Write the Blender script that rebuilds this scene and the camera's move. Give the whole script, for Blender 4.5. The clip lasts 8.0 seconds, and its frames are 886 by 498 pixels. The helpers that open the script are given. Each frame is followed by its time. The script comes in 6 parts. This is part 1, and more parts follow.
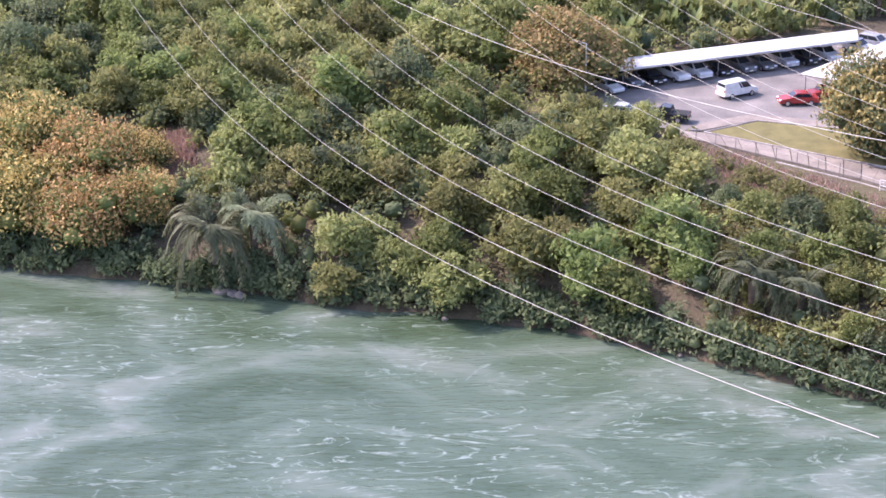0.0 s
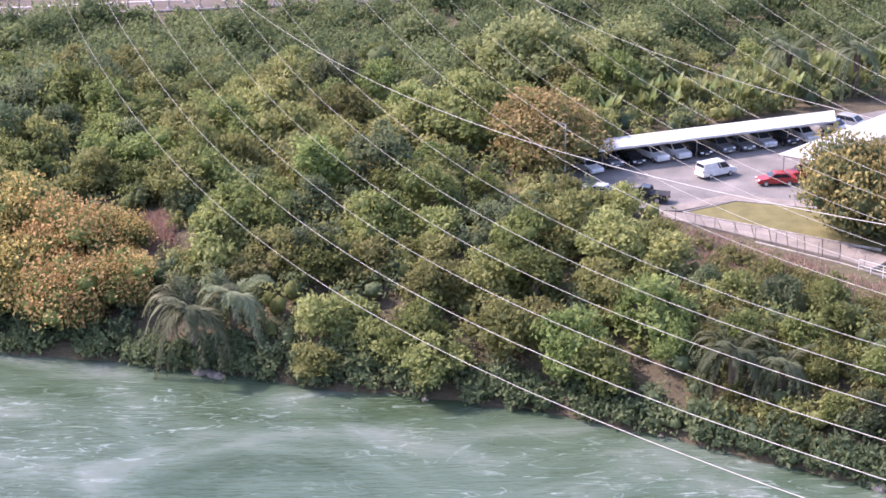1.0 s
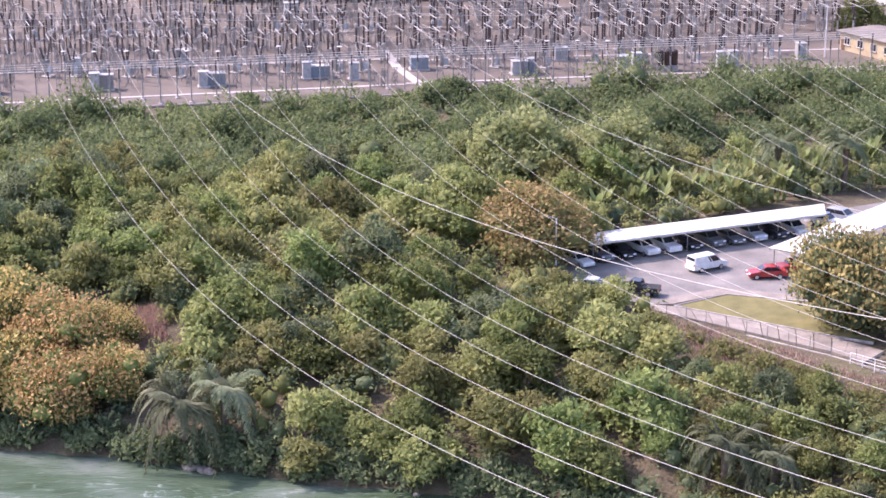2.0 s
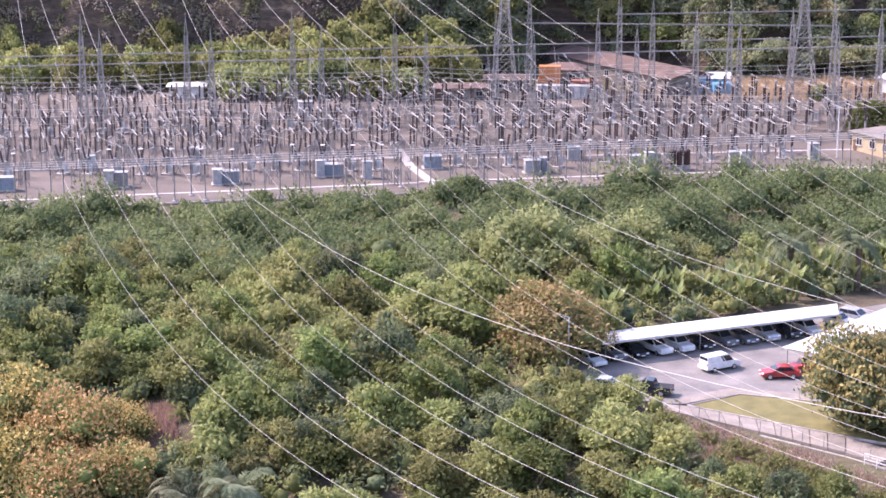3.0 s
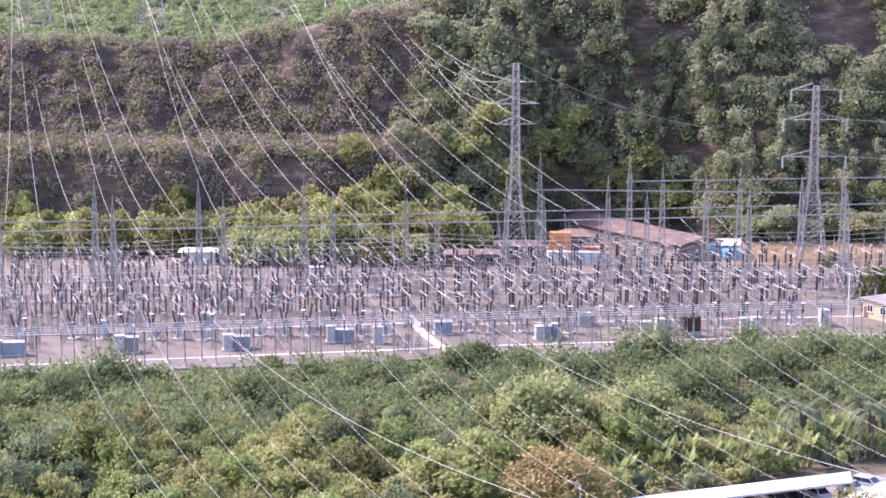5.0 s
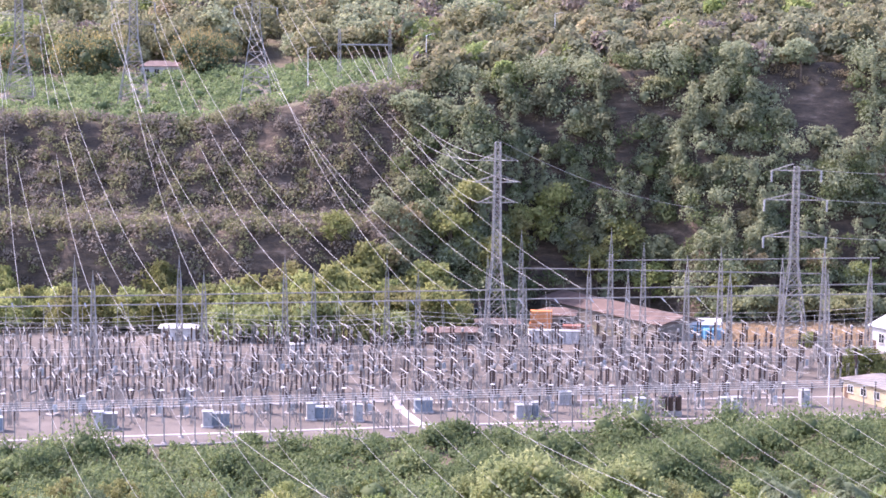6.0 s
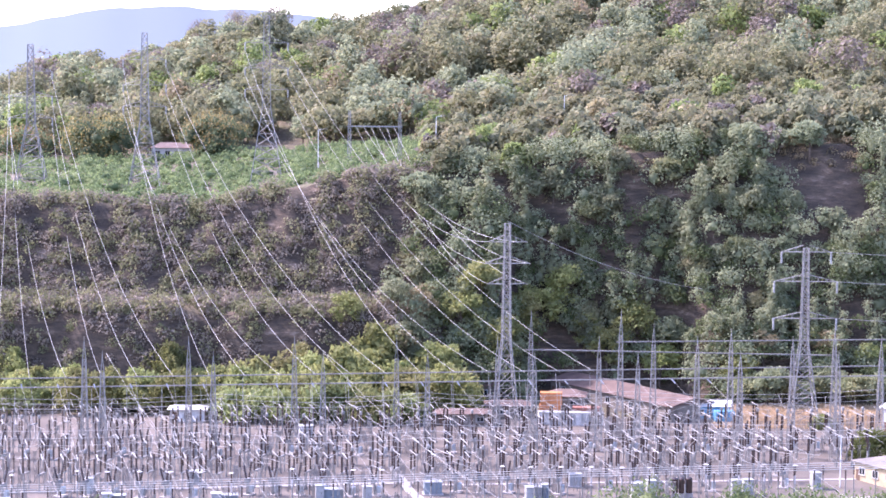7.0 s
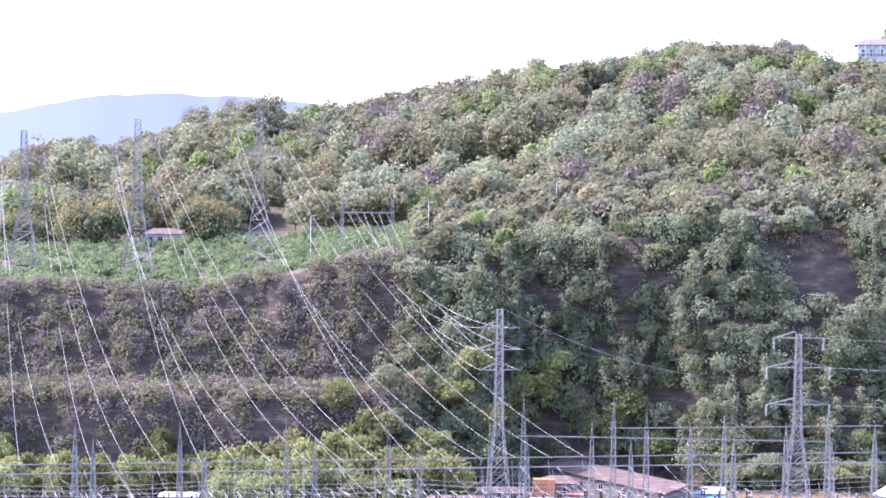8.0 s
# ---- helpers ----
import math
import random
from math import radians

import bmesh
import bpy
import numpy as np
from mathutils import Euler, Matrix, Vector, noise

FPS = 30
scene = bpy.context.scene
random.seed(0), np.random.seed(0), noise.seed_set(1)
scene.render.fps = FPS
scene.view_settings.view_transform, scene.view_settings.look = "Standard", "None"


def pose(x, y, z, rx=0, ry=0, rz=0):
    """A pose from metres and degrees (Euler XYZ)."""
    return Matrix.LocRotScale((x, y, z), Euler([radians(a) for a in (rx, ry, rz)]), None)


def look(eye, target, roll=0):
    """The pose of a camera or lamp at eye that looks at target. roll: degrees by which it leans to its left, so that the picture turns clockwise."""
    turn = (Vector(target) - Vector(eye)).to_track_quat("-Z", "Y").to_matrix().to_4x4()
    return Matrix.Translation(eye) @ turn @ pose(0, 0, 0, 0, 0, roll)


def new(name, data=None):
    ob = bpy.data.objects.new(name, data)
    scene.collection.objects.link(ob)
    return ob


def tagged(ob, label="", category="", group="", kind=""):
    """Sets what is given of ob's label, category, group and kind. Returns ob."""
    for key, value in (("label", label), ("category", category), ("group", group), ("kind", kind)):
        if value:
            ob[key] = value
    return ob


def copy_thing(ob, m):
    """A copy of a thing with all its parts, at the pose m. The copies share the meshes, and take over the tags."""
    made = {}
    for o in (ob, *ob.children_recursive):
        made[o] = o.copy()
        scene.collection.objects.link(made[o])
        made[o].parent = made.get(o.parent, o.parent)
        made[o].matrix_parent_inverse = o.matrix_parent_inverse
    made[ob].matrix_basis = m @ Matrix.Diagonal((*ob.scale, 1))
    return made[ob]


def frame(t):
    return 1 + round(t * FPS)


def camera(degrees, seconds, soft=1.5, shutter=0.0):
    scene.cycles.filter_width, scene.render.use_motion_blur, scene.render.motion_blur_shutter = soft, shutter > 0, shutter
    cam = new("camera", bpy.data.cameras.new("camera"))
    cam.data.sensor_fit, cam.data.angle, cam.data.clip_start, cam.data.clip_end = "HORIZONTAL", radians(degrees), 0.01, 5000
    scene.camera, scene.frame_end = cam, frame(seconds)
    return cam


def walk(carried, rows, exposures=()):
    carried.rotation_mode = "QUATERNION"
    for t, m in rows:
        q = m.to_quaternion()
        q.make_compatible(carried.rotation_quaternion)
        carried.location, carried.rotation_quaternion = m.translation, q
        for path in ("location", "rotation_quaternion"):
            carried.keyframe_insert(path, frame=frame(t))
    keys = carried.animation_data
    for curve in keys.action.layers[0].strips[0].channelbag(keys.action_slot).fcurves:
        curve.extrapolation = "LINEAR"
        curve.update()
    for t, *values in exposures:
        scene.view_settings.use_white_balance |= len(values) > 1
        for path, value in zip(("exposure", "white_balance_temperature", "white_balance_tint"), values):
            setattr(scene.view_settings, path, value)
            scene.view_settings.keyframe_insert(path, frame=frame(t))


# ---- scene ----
# The eye stands on a dam crest, 75 m over the river, and tilts up from the water to the skyline.
cam = camera(26.0, 8.0, soft=1.6)
EYE = (0.0, 0.0, 75.0)
ROWS = [  # seconds, yaw, pitch, roll
    (0.0, 0.0, -22.272, -0.229), (0.5, -0.139, -20.787, -0.189), (1.0, -0.644, -19.873, -0.10),
    (1.5, -0.961, -18.344, 0.0), (2.0, -0.928, -17.069, -0.12), (2.2, -0.675, -16.211, -0.157),
    (3.3, -0.577, -13.704, 0.065), (3.5, -0.696, -13.385, 0.192), (4.0, -0.823, -11.933, 0.198),
    (4.5, -0.305, -10.133, 0.0), (4.7, -0.115, -9.804, 0.038), (5.8, -0.756, -7.198, 0.434),
    (6.0, -0.772, -6.863, 0.547), (6.5, -1.15, -5.69, 0.70), (7.0, -0.459, -4.44, 0.546),
    (7.5, -0.088, -3.631, 0.506), (8.0, -0.662, -1.872, 0.575),
]
walk(cam, [(t, pose(*EYE, 0, 0, yaw) @ pose(0, 0, 0, 90 + pitch) @ pose(0, 0, 0, 0, 0, roll)) for t, yaw, pitch, roll in ROWS],
     exposures=[(0.0, 1.85, 6400, 34), (2.2, 1.9, 6450, 35), (4.7, 2.18, 6250, 36), (6.5, 2.35, 6050, 37), (8.0, 2.5, 5650, 36)])

# ---- light: hazy dry-season sun, high, from the far left ----
SUN_FROM = Vector((-0.67, 0.26, 0.75)).normalized()
world = bpy.data.worlds.new("world")
scene.world = world
world.use_nodes = True
wn = world.node_tree.nodes
sky = wn.new("ShaderNodeTexSky")
sky.sky_type = "NISHITA"
sky.sun_disc = False
sky.sun_elevation = math.asin(SUN_FROM.z)
sky.sun_rotation = math.atan2(SUN_FROM.x, SUN_FROM.y)
sky.air_density, sky.dust_density, sky.ozone_density = 1.0, 1.6, 1.0
world.node_tree.links.new(sky.outputs[0], wn["Background"].inputs[0])
wn["Background"].inputs[1].default_value = 0.15
sun = new("sun", bpy.data.lights.new("sun", "SUN"))
sun.data.energy, sun.data.angle, sun.data.color = 2.1, radians(0.6), (1.0, 0.94, 0.86)
sun.matrix_world = look(SUN_FROM * 300, (0, 0, 0))


# ---- materials ----
def ramp_node(nt, stops):
    n = nt.nodes.new("ShaderNodeValToRGB")
    while len(n.color_ramp.elements) < len(stops):
        n.color_ramp.elements.new(0.5)
    for el, (p, c) in zip(n.color_ramp.elements, stops):
        el.position, el.color = p, (*c, 1)
    return n


def surface(name, stops, scale=1.0, rough=0.7, metal=0.0, bump=0.3, fine=8.0, vary=0.15, spec=0.5):
    """A noise-mottled surface: stops colour a coarse noise, a fine one adds grain and relief."""
    m = bpy.data.materials.new(name)
    m.use_nodes = True
    nt = m.node_tree
    bs = nt.nodes["Principled BSDF"]
    geo = nt.nodes.new("ShaderNodeTexCoord")
    n1, n2 = nt.nodes.new("ShaderNodeTexNoise"), nt.nodes.new("ShaderNodeTexNoise")
    n1.inputs["Scale"].default_value, n1.inputs["Detail"].default_value = scale, 6
    n2.inputs["Scale"].default_value, n2.inputs["Detail"].default_value = scale * fine, 4
    for n in (n1, n2):
        nt.links.new(geo.outputs["Object"], n.inputs["Vector"])
    r = ramp_node(nt, stops)
    nt.links.new(n1.outputs["Fac"], r.inputs[0])
    info = nt.nodes.new("ShaderNodeObjectInfo")
    hsv = nt.nodes.new("ShaderNodeHueSaturation")
    add = nt.nodes.new("ShaderNodeMath")
    add.operation = "ADD"
    ma = nt.nodes.new("ShaderNodeMapRange")
    ma.inputs["To Min"].default_value, ma.inputs["To Max"].default_value = 1 - vary, 1 + vary
    mb = nt.nodes.new("ShaderNodeMapRange")
    mb.inputs["From Min"].default_value, mb.inputs["From Max"].default_value = 0.3, 0.7
    mb.inputs["To Min"].default_value, mb.inputs["To Max"].default_value = -vary, vary
    nt.links.new(info.outputs["Random"], ma.inputs[0])
    nt.links.new(n2.outputs["Fac"], mb.inputs[0])
    nt.links.new(ma.outputs[0], add.inputs[0])
    nt.links.new(mb.outputs[0], add.inputs[1])
    nt.links.new(add.outputs[0], hsv.inputs["Value"])
    nt.links.new(r.outputs[0], hsv.inputs["Color"])
    nt.links.new(hsv.outputs[0], bs.inputs["Base Color"])
    bs.inputs["Roughness"].default_value, bs.inputs["Metallic"].default_value = rough, metal
    bs.inputs["Specular IOR Level"].default_value = spec
    if bump:
        b = nt.nodes.new("ShaderNodeBump")
        b.inputs["Strength"].default_value, b.inputs["Distance"].default_value = bump, 0.05
        nt.links.new(n2.outputs["Fac"], b.inputs["Height"])
        nt.links.new(b.outputs[0], bs.inputs["Normal"])
    return m


def foliage(name, stops, sheen=0.65, through_light=0.5, vary=0.3):
    """Leaves: each leaf and each plant takes its own tone, some sun comes through."""
    m = bpy.data.materials.new(name)
    m.use_nodes = True
    nt = m.node_tree
    bs = nt.nodes["Principled BSDF"]
    geo, info = nt.nodes.new("ShaderNodeNewGeometry"), nt.nodes.new("ShaderNodeObjectInfo")
    tex = nt.nodes.new("ShaderNodeTexNoise")
    tex.inputs["Scale"].default_value, tex.inputs["Detail"].default_value = 0.13, 5
    nt.links.new(geo.outputs["Position"], tex.inputs["Vector"])
    mix = nt.nodes.new("ShaderNodeMath")
    mix.operation, mix.inputs[1].default_value = "MULTIPLY_ADD", 0.34
    sub = nt.nodes.new("ShaderNodeMapRange")
    sub.inputs["From Min"].default_value, sub.inputs["From Max"].default_value = 0.3, 0.7
    sub.inputs["To Min"].default_value, sub.inputs["To Max"].default_value = 0.08, 0.62
    nt.links.new(tex.outputs["Fac"], sub.inputs[0])
    nt.links.new(geo.outputs["Random Per Island"], mix.inputs[0])
    nt.links.new(sub.outputs[0], mix.inputs[2])
    r = ramp_node(nt, [(p, (c[0] * 1.33, c[1] * 1.24, c[2] * 1.48)) for p, c in stops])
    nt.links.new(mix.outputs[0], r.inputs[0])
    hsv = nt.nodes.new("ShaderNodeHueSaturation")
    ma = nt.nodes.new("ShaderNodeMapRange")
    ma.inputs["To Min"].default_value, ma.inputs["To Max"].default_value = 1 - vary, 1 + vary
    mh = nt.nodes.new("ShaderNodeMapRange")
    mh.inputs["To Min"].default_value, mh.inputs["To Max"].default_value = 0.48, 0.515
    nt.links.new(info.outputs["Random"], ma.inputs[0])
    nt.links.new(info.outputs["Random"], mh.inputs[0])
    nt.links.new(ma.outputs[0], hsv.inputs["Value"])
    nt.links.new(mh.outputs[0], hsv.inputs["Hue"])
    nt.links.new(r.outputs[0], hsv.inputs["Color"])
    nt.links.new(hsv.outputs[0], bs.inputs["Base Color"])
    bs.inputs["Roughness"].default_value = sheen
    bs.inputs["Specular IOR Level"].default_value = 0.2
    tr = nt.nodes.new("ShaderNodeBsdfTranslucent")
    nt.links.new(hsv.outputs[0], tr.inputs[0])
    ms = nt.nodes.new("ShaderNodeMixShader")
    ms.inputs[0].default_value = through_light
    nt.links.new(bs.outputs[0], ms.inputs[1])
    nt.links.new(tr.outputs[0], ms.inputs[2])
    nt.links.new(ms.outputs[0], nt.nodes["Material Output"].inputs[0])
    return m


def plain(name, c, rough=0.5, metal=0.0, vary=0.08, scale=1.5, bump=0.0):
    lo, hi = tuple(v * 0.82 for v in c), tuple(min(1, v * 1.12) for v in c)
    return surface(name, [(0.3, lo), (0.7, hi)], scale, rough, metal, bump, 9.0, vary)


LEAF_OLIVE = foliage("olive leaves", [(0.0, (0.085, 0.105, 0.03)), (0.4, (0.16, 0.185, 0.055)), (0.75, (0.235, 0.25, 0.08)), (1.0, (0.29, 0.28, 0.10))])
LEAF_GREEN = foliage("green leaves", [(0.0, (0.05, 0.075, 0.02)), (0.45, (0.115, 0.15, 0.04)), (0.8, (0.20, 0.24, 0.07)), (1.0, (0.29, 0.31, 0.10))])
LEAF_DARK = foliage("dark leaves", [(0.0, (0.042, 0.065, 0.032)), (0.5, (0.092, 0.125, 0.052)), (0.85, (0.155, 0.19, 0.078)), (1.0, (0.22, 0.25, 0.10))])
LEAF_BRIGHT = foliage("bright yellow-green leaves", [(0.0, (0.09, 0.115, 0.038)), (0.5, (0.17, 0.195, 0.065)), (1.0, (0.26, 0.275, 0.105))])
LEAF_CREEPER = foliage("creeper leaves", [(0.0, (0.05, 0.085, 0.032)), (0.5, (0.112, 0.16, 0.055)), (0.85, (0.18, 0.235, 0.082)), (1.0, (0.25, 0.29, 0.11))])
# slope leaves: air haze put into a paler, less saturated tone
LEAF_SLOPE = foliage("blue-green leaves paled for haze", [(0.0, (0.10, 0.13, 0.066)), (0.5, (0.172, 0.20, 0.098)), (0.85, (0.238, 0.26, 0.125)), (1.0, (0.29, 0.295, 0.145))], 0.75, 0.55, 0.2)
LEAF_AMBER = foliage("amber dry-season leaves", [(0.0, (0.13, 0.125, 0.06)), (0.5, (0.215, 0.192, 0.09)), (1.0, (0.295, 0.24, 0.12))], 0.7, 0.45, 0.12)
LEAF_BLOSSOM = foliage("orange mango blossom", [(0.0, (0.19, 0.14, 0.045)), (0.5, (0.36, 0.275, 0.085)), (1.0, (0.50, 0.39, 0.135))], 0.7, 0.3, 0.08)
LEAF_RUST = foliage("rust-brown mango blossom", [(0.0, (0.115, 0.095, 0.034)), (0.5, (0.215, 0.175, 0.058)), (1.0, (0.32, 0.262, 0.09))], 0.7, 0.3, 0.08)
LEAF_PALM = foliage("palm fronds", [(0.0, (0.06, 0.082, 0.035)), (0.5, (0.11, 0.14, 0.062)), (1.0, (0.20, 0.22, 0.11))], 0.6, 0.35)
LEAF_BANANA = foliage("banana leaves", [(0.0, (0.09, 0.125, 0.035)), (0.5, (0.17, 0.21, 0.065)), (1.0, (0.29, 0.30, 0.13))], 0.4, 0.45)
LEAF_DRY = foliage("dry grass", [(0.0, (0.19, 0.135, 0.085)), (0.5, (0.31, 0.225, 0.145)), (0.8, (0.34, 0.27, 0.16)), (1.0, (0.25, 0.25, 0.10))], 0.8, 0.3)
LEAF_STRAW = foliage("straw-yellow grass", [(0.0, (0.22, 0.165, 0.085)), (0.5, (0.33, 0.25, 0.13)), (1.0, (0.40, 0.31, 0.17))], 0.8, 0.3)
# dry-season tone, lightened and greyed to stand in for distance haze
LEAF_HILL = foliage("dry-season hill leaves paled for haze", [(0.0, (0.105, 0.125, 0.052)), (0.4, (0.168, 0.187, 0.078)), (0.7, (0.22, 0.228, 0.10)), (1.0, (0.275, 0.252, 0.12))])
LEAF_BARE = foliage("thin grey-brown leaves", [(0.0, (0.09, 0.082, 0.055)), (0.5, (0.15, 0.133, 0.087)), (1.0, (0.21, 0.185, 0.122))], 0.8, 0.3)
BARK = surface("bark", [(0.3, (0.07, 0.05, 0.035)), (0.7, (0.16, 0.12, 0.09))], 2.0, 0.9)
STEEL = plain("galvanised steel", (0.25, 0.235, 0.215), 0.65, 0.05, 0.15)
STEEL_DULL = plain("weathered galvanised steel", (0.20, 0.188, 0.172), 0.7, 0.05, 0.15)
PORCELAIN = plain("brown glazed porcelain", (0.045, 0.028, 0.022), 0.25)
PORCELAIN_GREY = plain("grey glazed porcelain", (0.30, 0.30, 0.31), 0.3)
ALU = plain("pale aluminium contact arm", (0.37, 0.355, 0.33), 0.45, 0.2)
CABLE = plain("stranded aluminium cable", (0.40, 0.385, 0.36), 0.6, 0.1)
CONCRETE = surface("concrete", [(0.3, (0.25, 0.22, 0.20)), (0.7, (0.38, 0.345, 0.31))], 0.8, 0.85)
ASPHALT = surface("sun-bleached asphalt", [(0.3, (0.105, 0.096, 0.088)), (0.55, (0.155, 0.142, 0.128)), (0.75, (0.215, 0.195, 0.175))], 0.25, 0.9, 0, 0.3, 20)
GRAVEL = surface("pinkish grey crushed stone", [(0.3, (0.08, 0.064, 0.05)), (0.7, (0.128, 0.104, 0.083))], 0.12, 0.95, 0, 0.5, 40, 0.2)
LAWN = surface("dry lawn", [(0.3, (0.11, 0.10, 0.03)), (0.6, (0.165, 0.145, 0.048)), (0.8, (0.21, 0.165, 0.07))], 0.5, 0.9, 0, 0.5, 25)


def ground_material():
    """Soil and dry grass, bare rock where the ground is steep."""
    m = surface("dry soil and rock", [(0.3, (0.07, 0.056, 0.034)), (0.5, (0.105, 0.082, 0.048)), (0.7, (0.105, 0.098, 0.045))], 0.15, 0.95, 0, 0.6, 20, 0.2)
    nt = m.node_tree
    bs = nt.nodes["Principled BSDF"]
    old = bs.inputs["Base Color"].links[0].from_socket
    geo = nt.nodes.new("ShaderNodeNewGeometry")
    sep = nt.nodes.new("ShaderNodeSeparateXYZ")
    nt.links.new(geo.outputs["True Normal"], sep.inputs[0])
    mr = nt.nodes.new("ShaderNodeMapRange")
    mr.inputs["From Min"].default_value, mr.inputs["From Max"].default_value = 0.88, 0.7
    nt.links.new(sep.outputs["Z"], mr.inputs[0])
    tc = nt.nodes.new("ShaderNodeTexCoord")
    n = nt.nodes.new("ShaderNodeTexNoise")
    n.inputs["Scale"].default_value, n.inputs["Detail"].default_value, n.inputs["Roughness"].default_value = 0.35, 9, 0.7
    mp = nt.nodes.new("ShaderNodeMapping")
    mp.inputs["Scale"].default_value = (0.5, 0.6, 1.6)
    nt.links.new(tc.outputs["Object"], mp.inputs[0])
    nt.links.new(mp.outputs[0], n.inputs["Vector"])
    r = ramp_node(nt, [(0.34, (0.04, 0.03, 0.022)), (0.5, (0.08, 0.058, 0.04)), (0.6, (0.14, 0.098, 0.066)), (0.72, (0.27, 0.21, 0.165))])
    nt.links.new(n.outputs["Fac"], r.inputs[0])
    facet = nt.nodes.new("ShaderNodeBump")
    facet.inputs["Strength"].default_value, facet.inputs["Distance"].default_value = 0.8, 2.0
    nt.links.new(n.outputs["Fac"], facet.inputs["Height"])
    nt.links.new(facet.outputs[0], bs.inputs["Normal"])
    mx = nt.nodes.new("ShaderNodeMix")
    mx.data_type = "RGBA"
    nt.links.new(mr.outputs[0], mx.inputs["Factor"])
    nt.links.new(old, mx.inputs["A"])
    nt.links.new(r.outputs[0], mx.inputs["B"])
    nt.links.new(mx.outputs["Result"], bs.inputs["Base Color"])
    return m


def water_material():
    """Green moving river: swirls, boils and wind ripples in relief, pale streaks of fine bubbles."""
    m = bpy.data.materials.new("green river water")
    m.use_nodes = True
    nt = m.node_tree
    L = nt.links.new
    bs = nt.nodes["Principled BSDF"]
    tc = nt.nodes.new("ShaderNodeTexCoord")

    def noise_at(scale, detail, stretch, distort, rot=0.35):
        mp = nt.nodes.new("ShaderNodeMapping")
        mp.inputs["Scale"].default_value = stretch
        mp.inputs["Rotation"].default_value = (0, 0, rot)
        n = nt.nodes.new("ShaderNodeTexNoise")
        n.inputs["Scale"].default_value, n.inputs["Detail"].default_value = scale, detail
        n.inputs["Distortion"].default_value = distort
        L(tc.outputs["Object"], mp.inputs[0])
        L(mp.outputs[0], n.inputs["Vector"])
        return n.outputs["Fac"]
    big, swirl, rip = noise_at(0.05, 5, (1, 1.6, 1), 1.5), noise_at(0.2, 10, (0.5, 1.3, 1), 2.2), noise_at(0.9, 8, (0.45, 1.7, 1), 1.2, 0.2)
    base = ramp_node(nt, [(0.34, (0.042, 0.068, 0.036)), (0.52, (0.074, 0.108, 0.072)), (0.74, (0.16, 0.185, 0.155))])
    L(big, base.inputs[0])
    streak = ramp_node(nt, [(0.468, (0, 0, 0)), (0.492, (1, 1, 1)), (0.5, (1, 1, 1)), (0.522, (0, 0, 0))])
    L(swirl, streak.inputs[0])
    brk = ramp_node(nt, [(0.42, (0, 0, 0)), (0.62, (1, 1, 1))])
    L(rip, brk.inputs[0])
    zone = ramp_node(nt, [(0.4, (0.1, 0.1, 0.1)), (0.6, (1, 1, 1))])
    L(noise_at(0.05, 3, (1, 1.4, 1), 0.8, 1.1), zone.inputs[0])
    k = nt.nodes.new("ShaderNodeMath")
    k.operation = "MULTIPLY"
    L(streak.outputs[0], k.inputs[0])
    L(brk.outputs[0], k.inputs[1])
    k2 = nt.nodes.new("ShaderNodeMath")
    k2.operation = "MULTIPLY"
    L(k.outputs[0], k2.inputs[0])
    L(zone.outputs[0], k2.inputs[1])
    k3 = nt.nodes.new("ShaderNodeMath")
    k3.operation, k3.inputs[1].default_value = "MULTIPLY", 0.42
    L(k2.outputs[0], k3.inputs[0])
    mx = nt.nodes.new("ShaderNodeMix")
    mx.data_type = "RGBA"
    mx.inputs["B"].default_value = (0.42, 0.50, 0.46, 1)
    L(k3.outputs[0], mx.inputs["Factor"])
    L(base.outputs[0], mx.inputs["A"])
    L(mx.outputs["Result"], bs.inputs["Base Color"])
    bs.inputs["Roughness"].default_value = 0.16
    bs.inputs["IOR"].default_value = 1.33
    b1, b2 = nt.nodes.new("ShaderNodeBump"), nt.nodes.new("ShaderNodeBump")
    b1.inputs["Strength"].default_value, b1.inputs["Distance"].default_value = 0.35, 0.5
    b2.inputs["Strength"].default_value, b2.inputs["Distance"].default_value = 0.6, 0.22
    L(swirl, b1.inputs["Height"])
    L(rip, b2.inputs["Height"])
    L(b1.outputs[0], b2.inputs["Normal"])
    L(b2.outputs[0], bs.inputs["Normal"])
    return m


# ---- building helpers ----
def finish(name, bm, material, smooth=False):
    me = bpy.data.meshes.new(name)
    bm.to_mesh(me)
    bm.free()
    me.materials.append(material)
    if smooth:
        me.polygons.foreach_set("use_smooth", [True] * len(me.polygons))
    return me


def part(name, bm, material, parent=None, label="", smooth=False):
    ob = new(name, finish(name, bm, material, smooth))
    ob.parent = parent
    return tagged(ob, label)


def share(name, me, parent, m):
    """Another piece on the same mesh."""
    ob = new(name, me)
    ob.parent = parent
    ob.matrix_basis = m
    return ob


def thing(name, at, label, category, group="", rz=0.0, kind=""):
    ob = new(name)
    ob.empty_display_size = 0.3
    ob.matrix_basis = pose(*at, 0, 0, rz)
    return tagged(ob, label, category, group, kind)


def box(bm, c, s, m=None, bevel=0.0):
    r = bmesh.ops.create_cube(bm, size=1.0, matrix=(m or Matrix()) @ Matrix.Translation(c) @ Matrix.Diagonal((*s, 1)))
    if bevel:
        es = {e for v in r["verts"] for e in v.link_edges}
        bmesh.ops.bevel(bm, geom=list(es), offset=bevel, segments=1, affect="EDGES")
    return bm


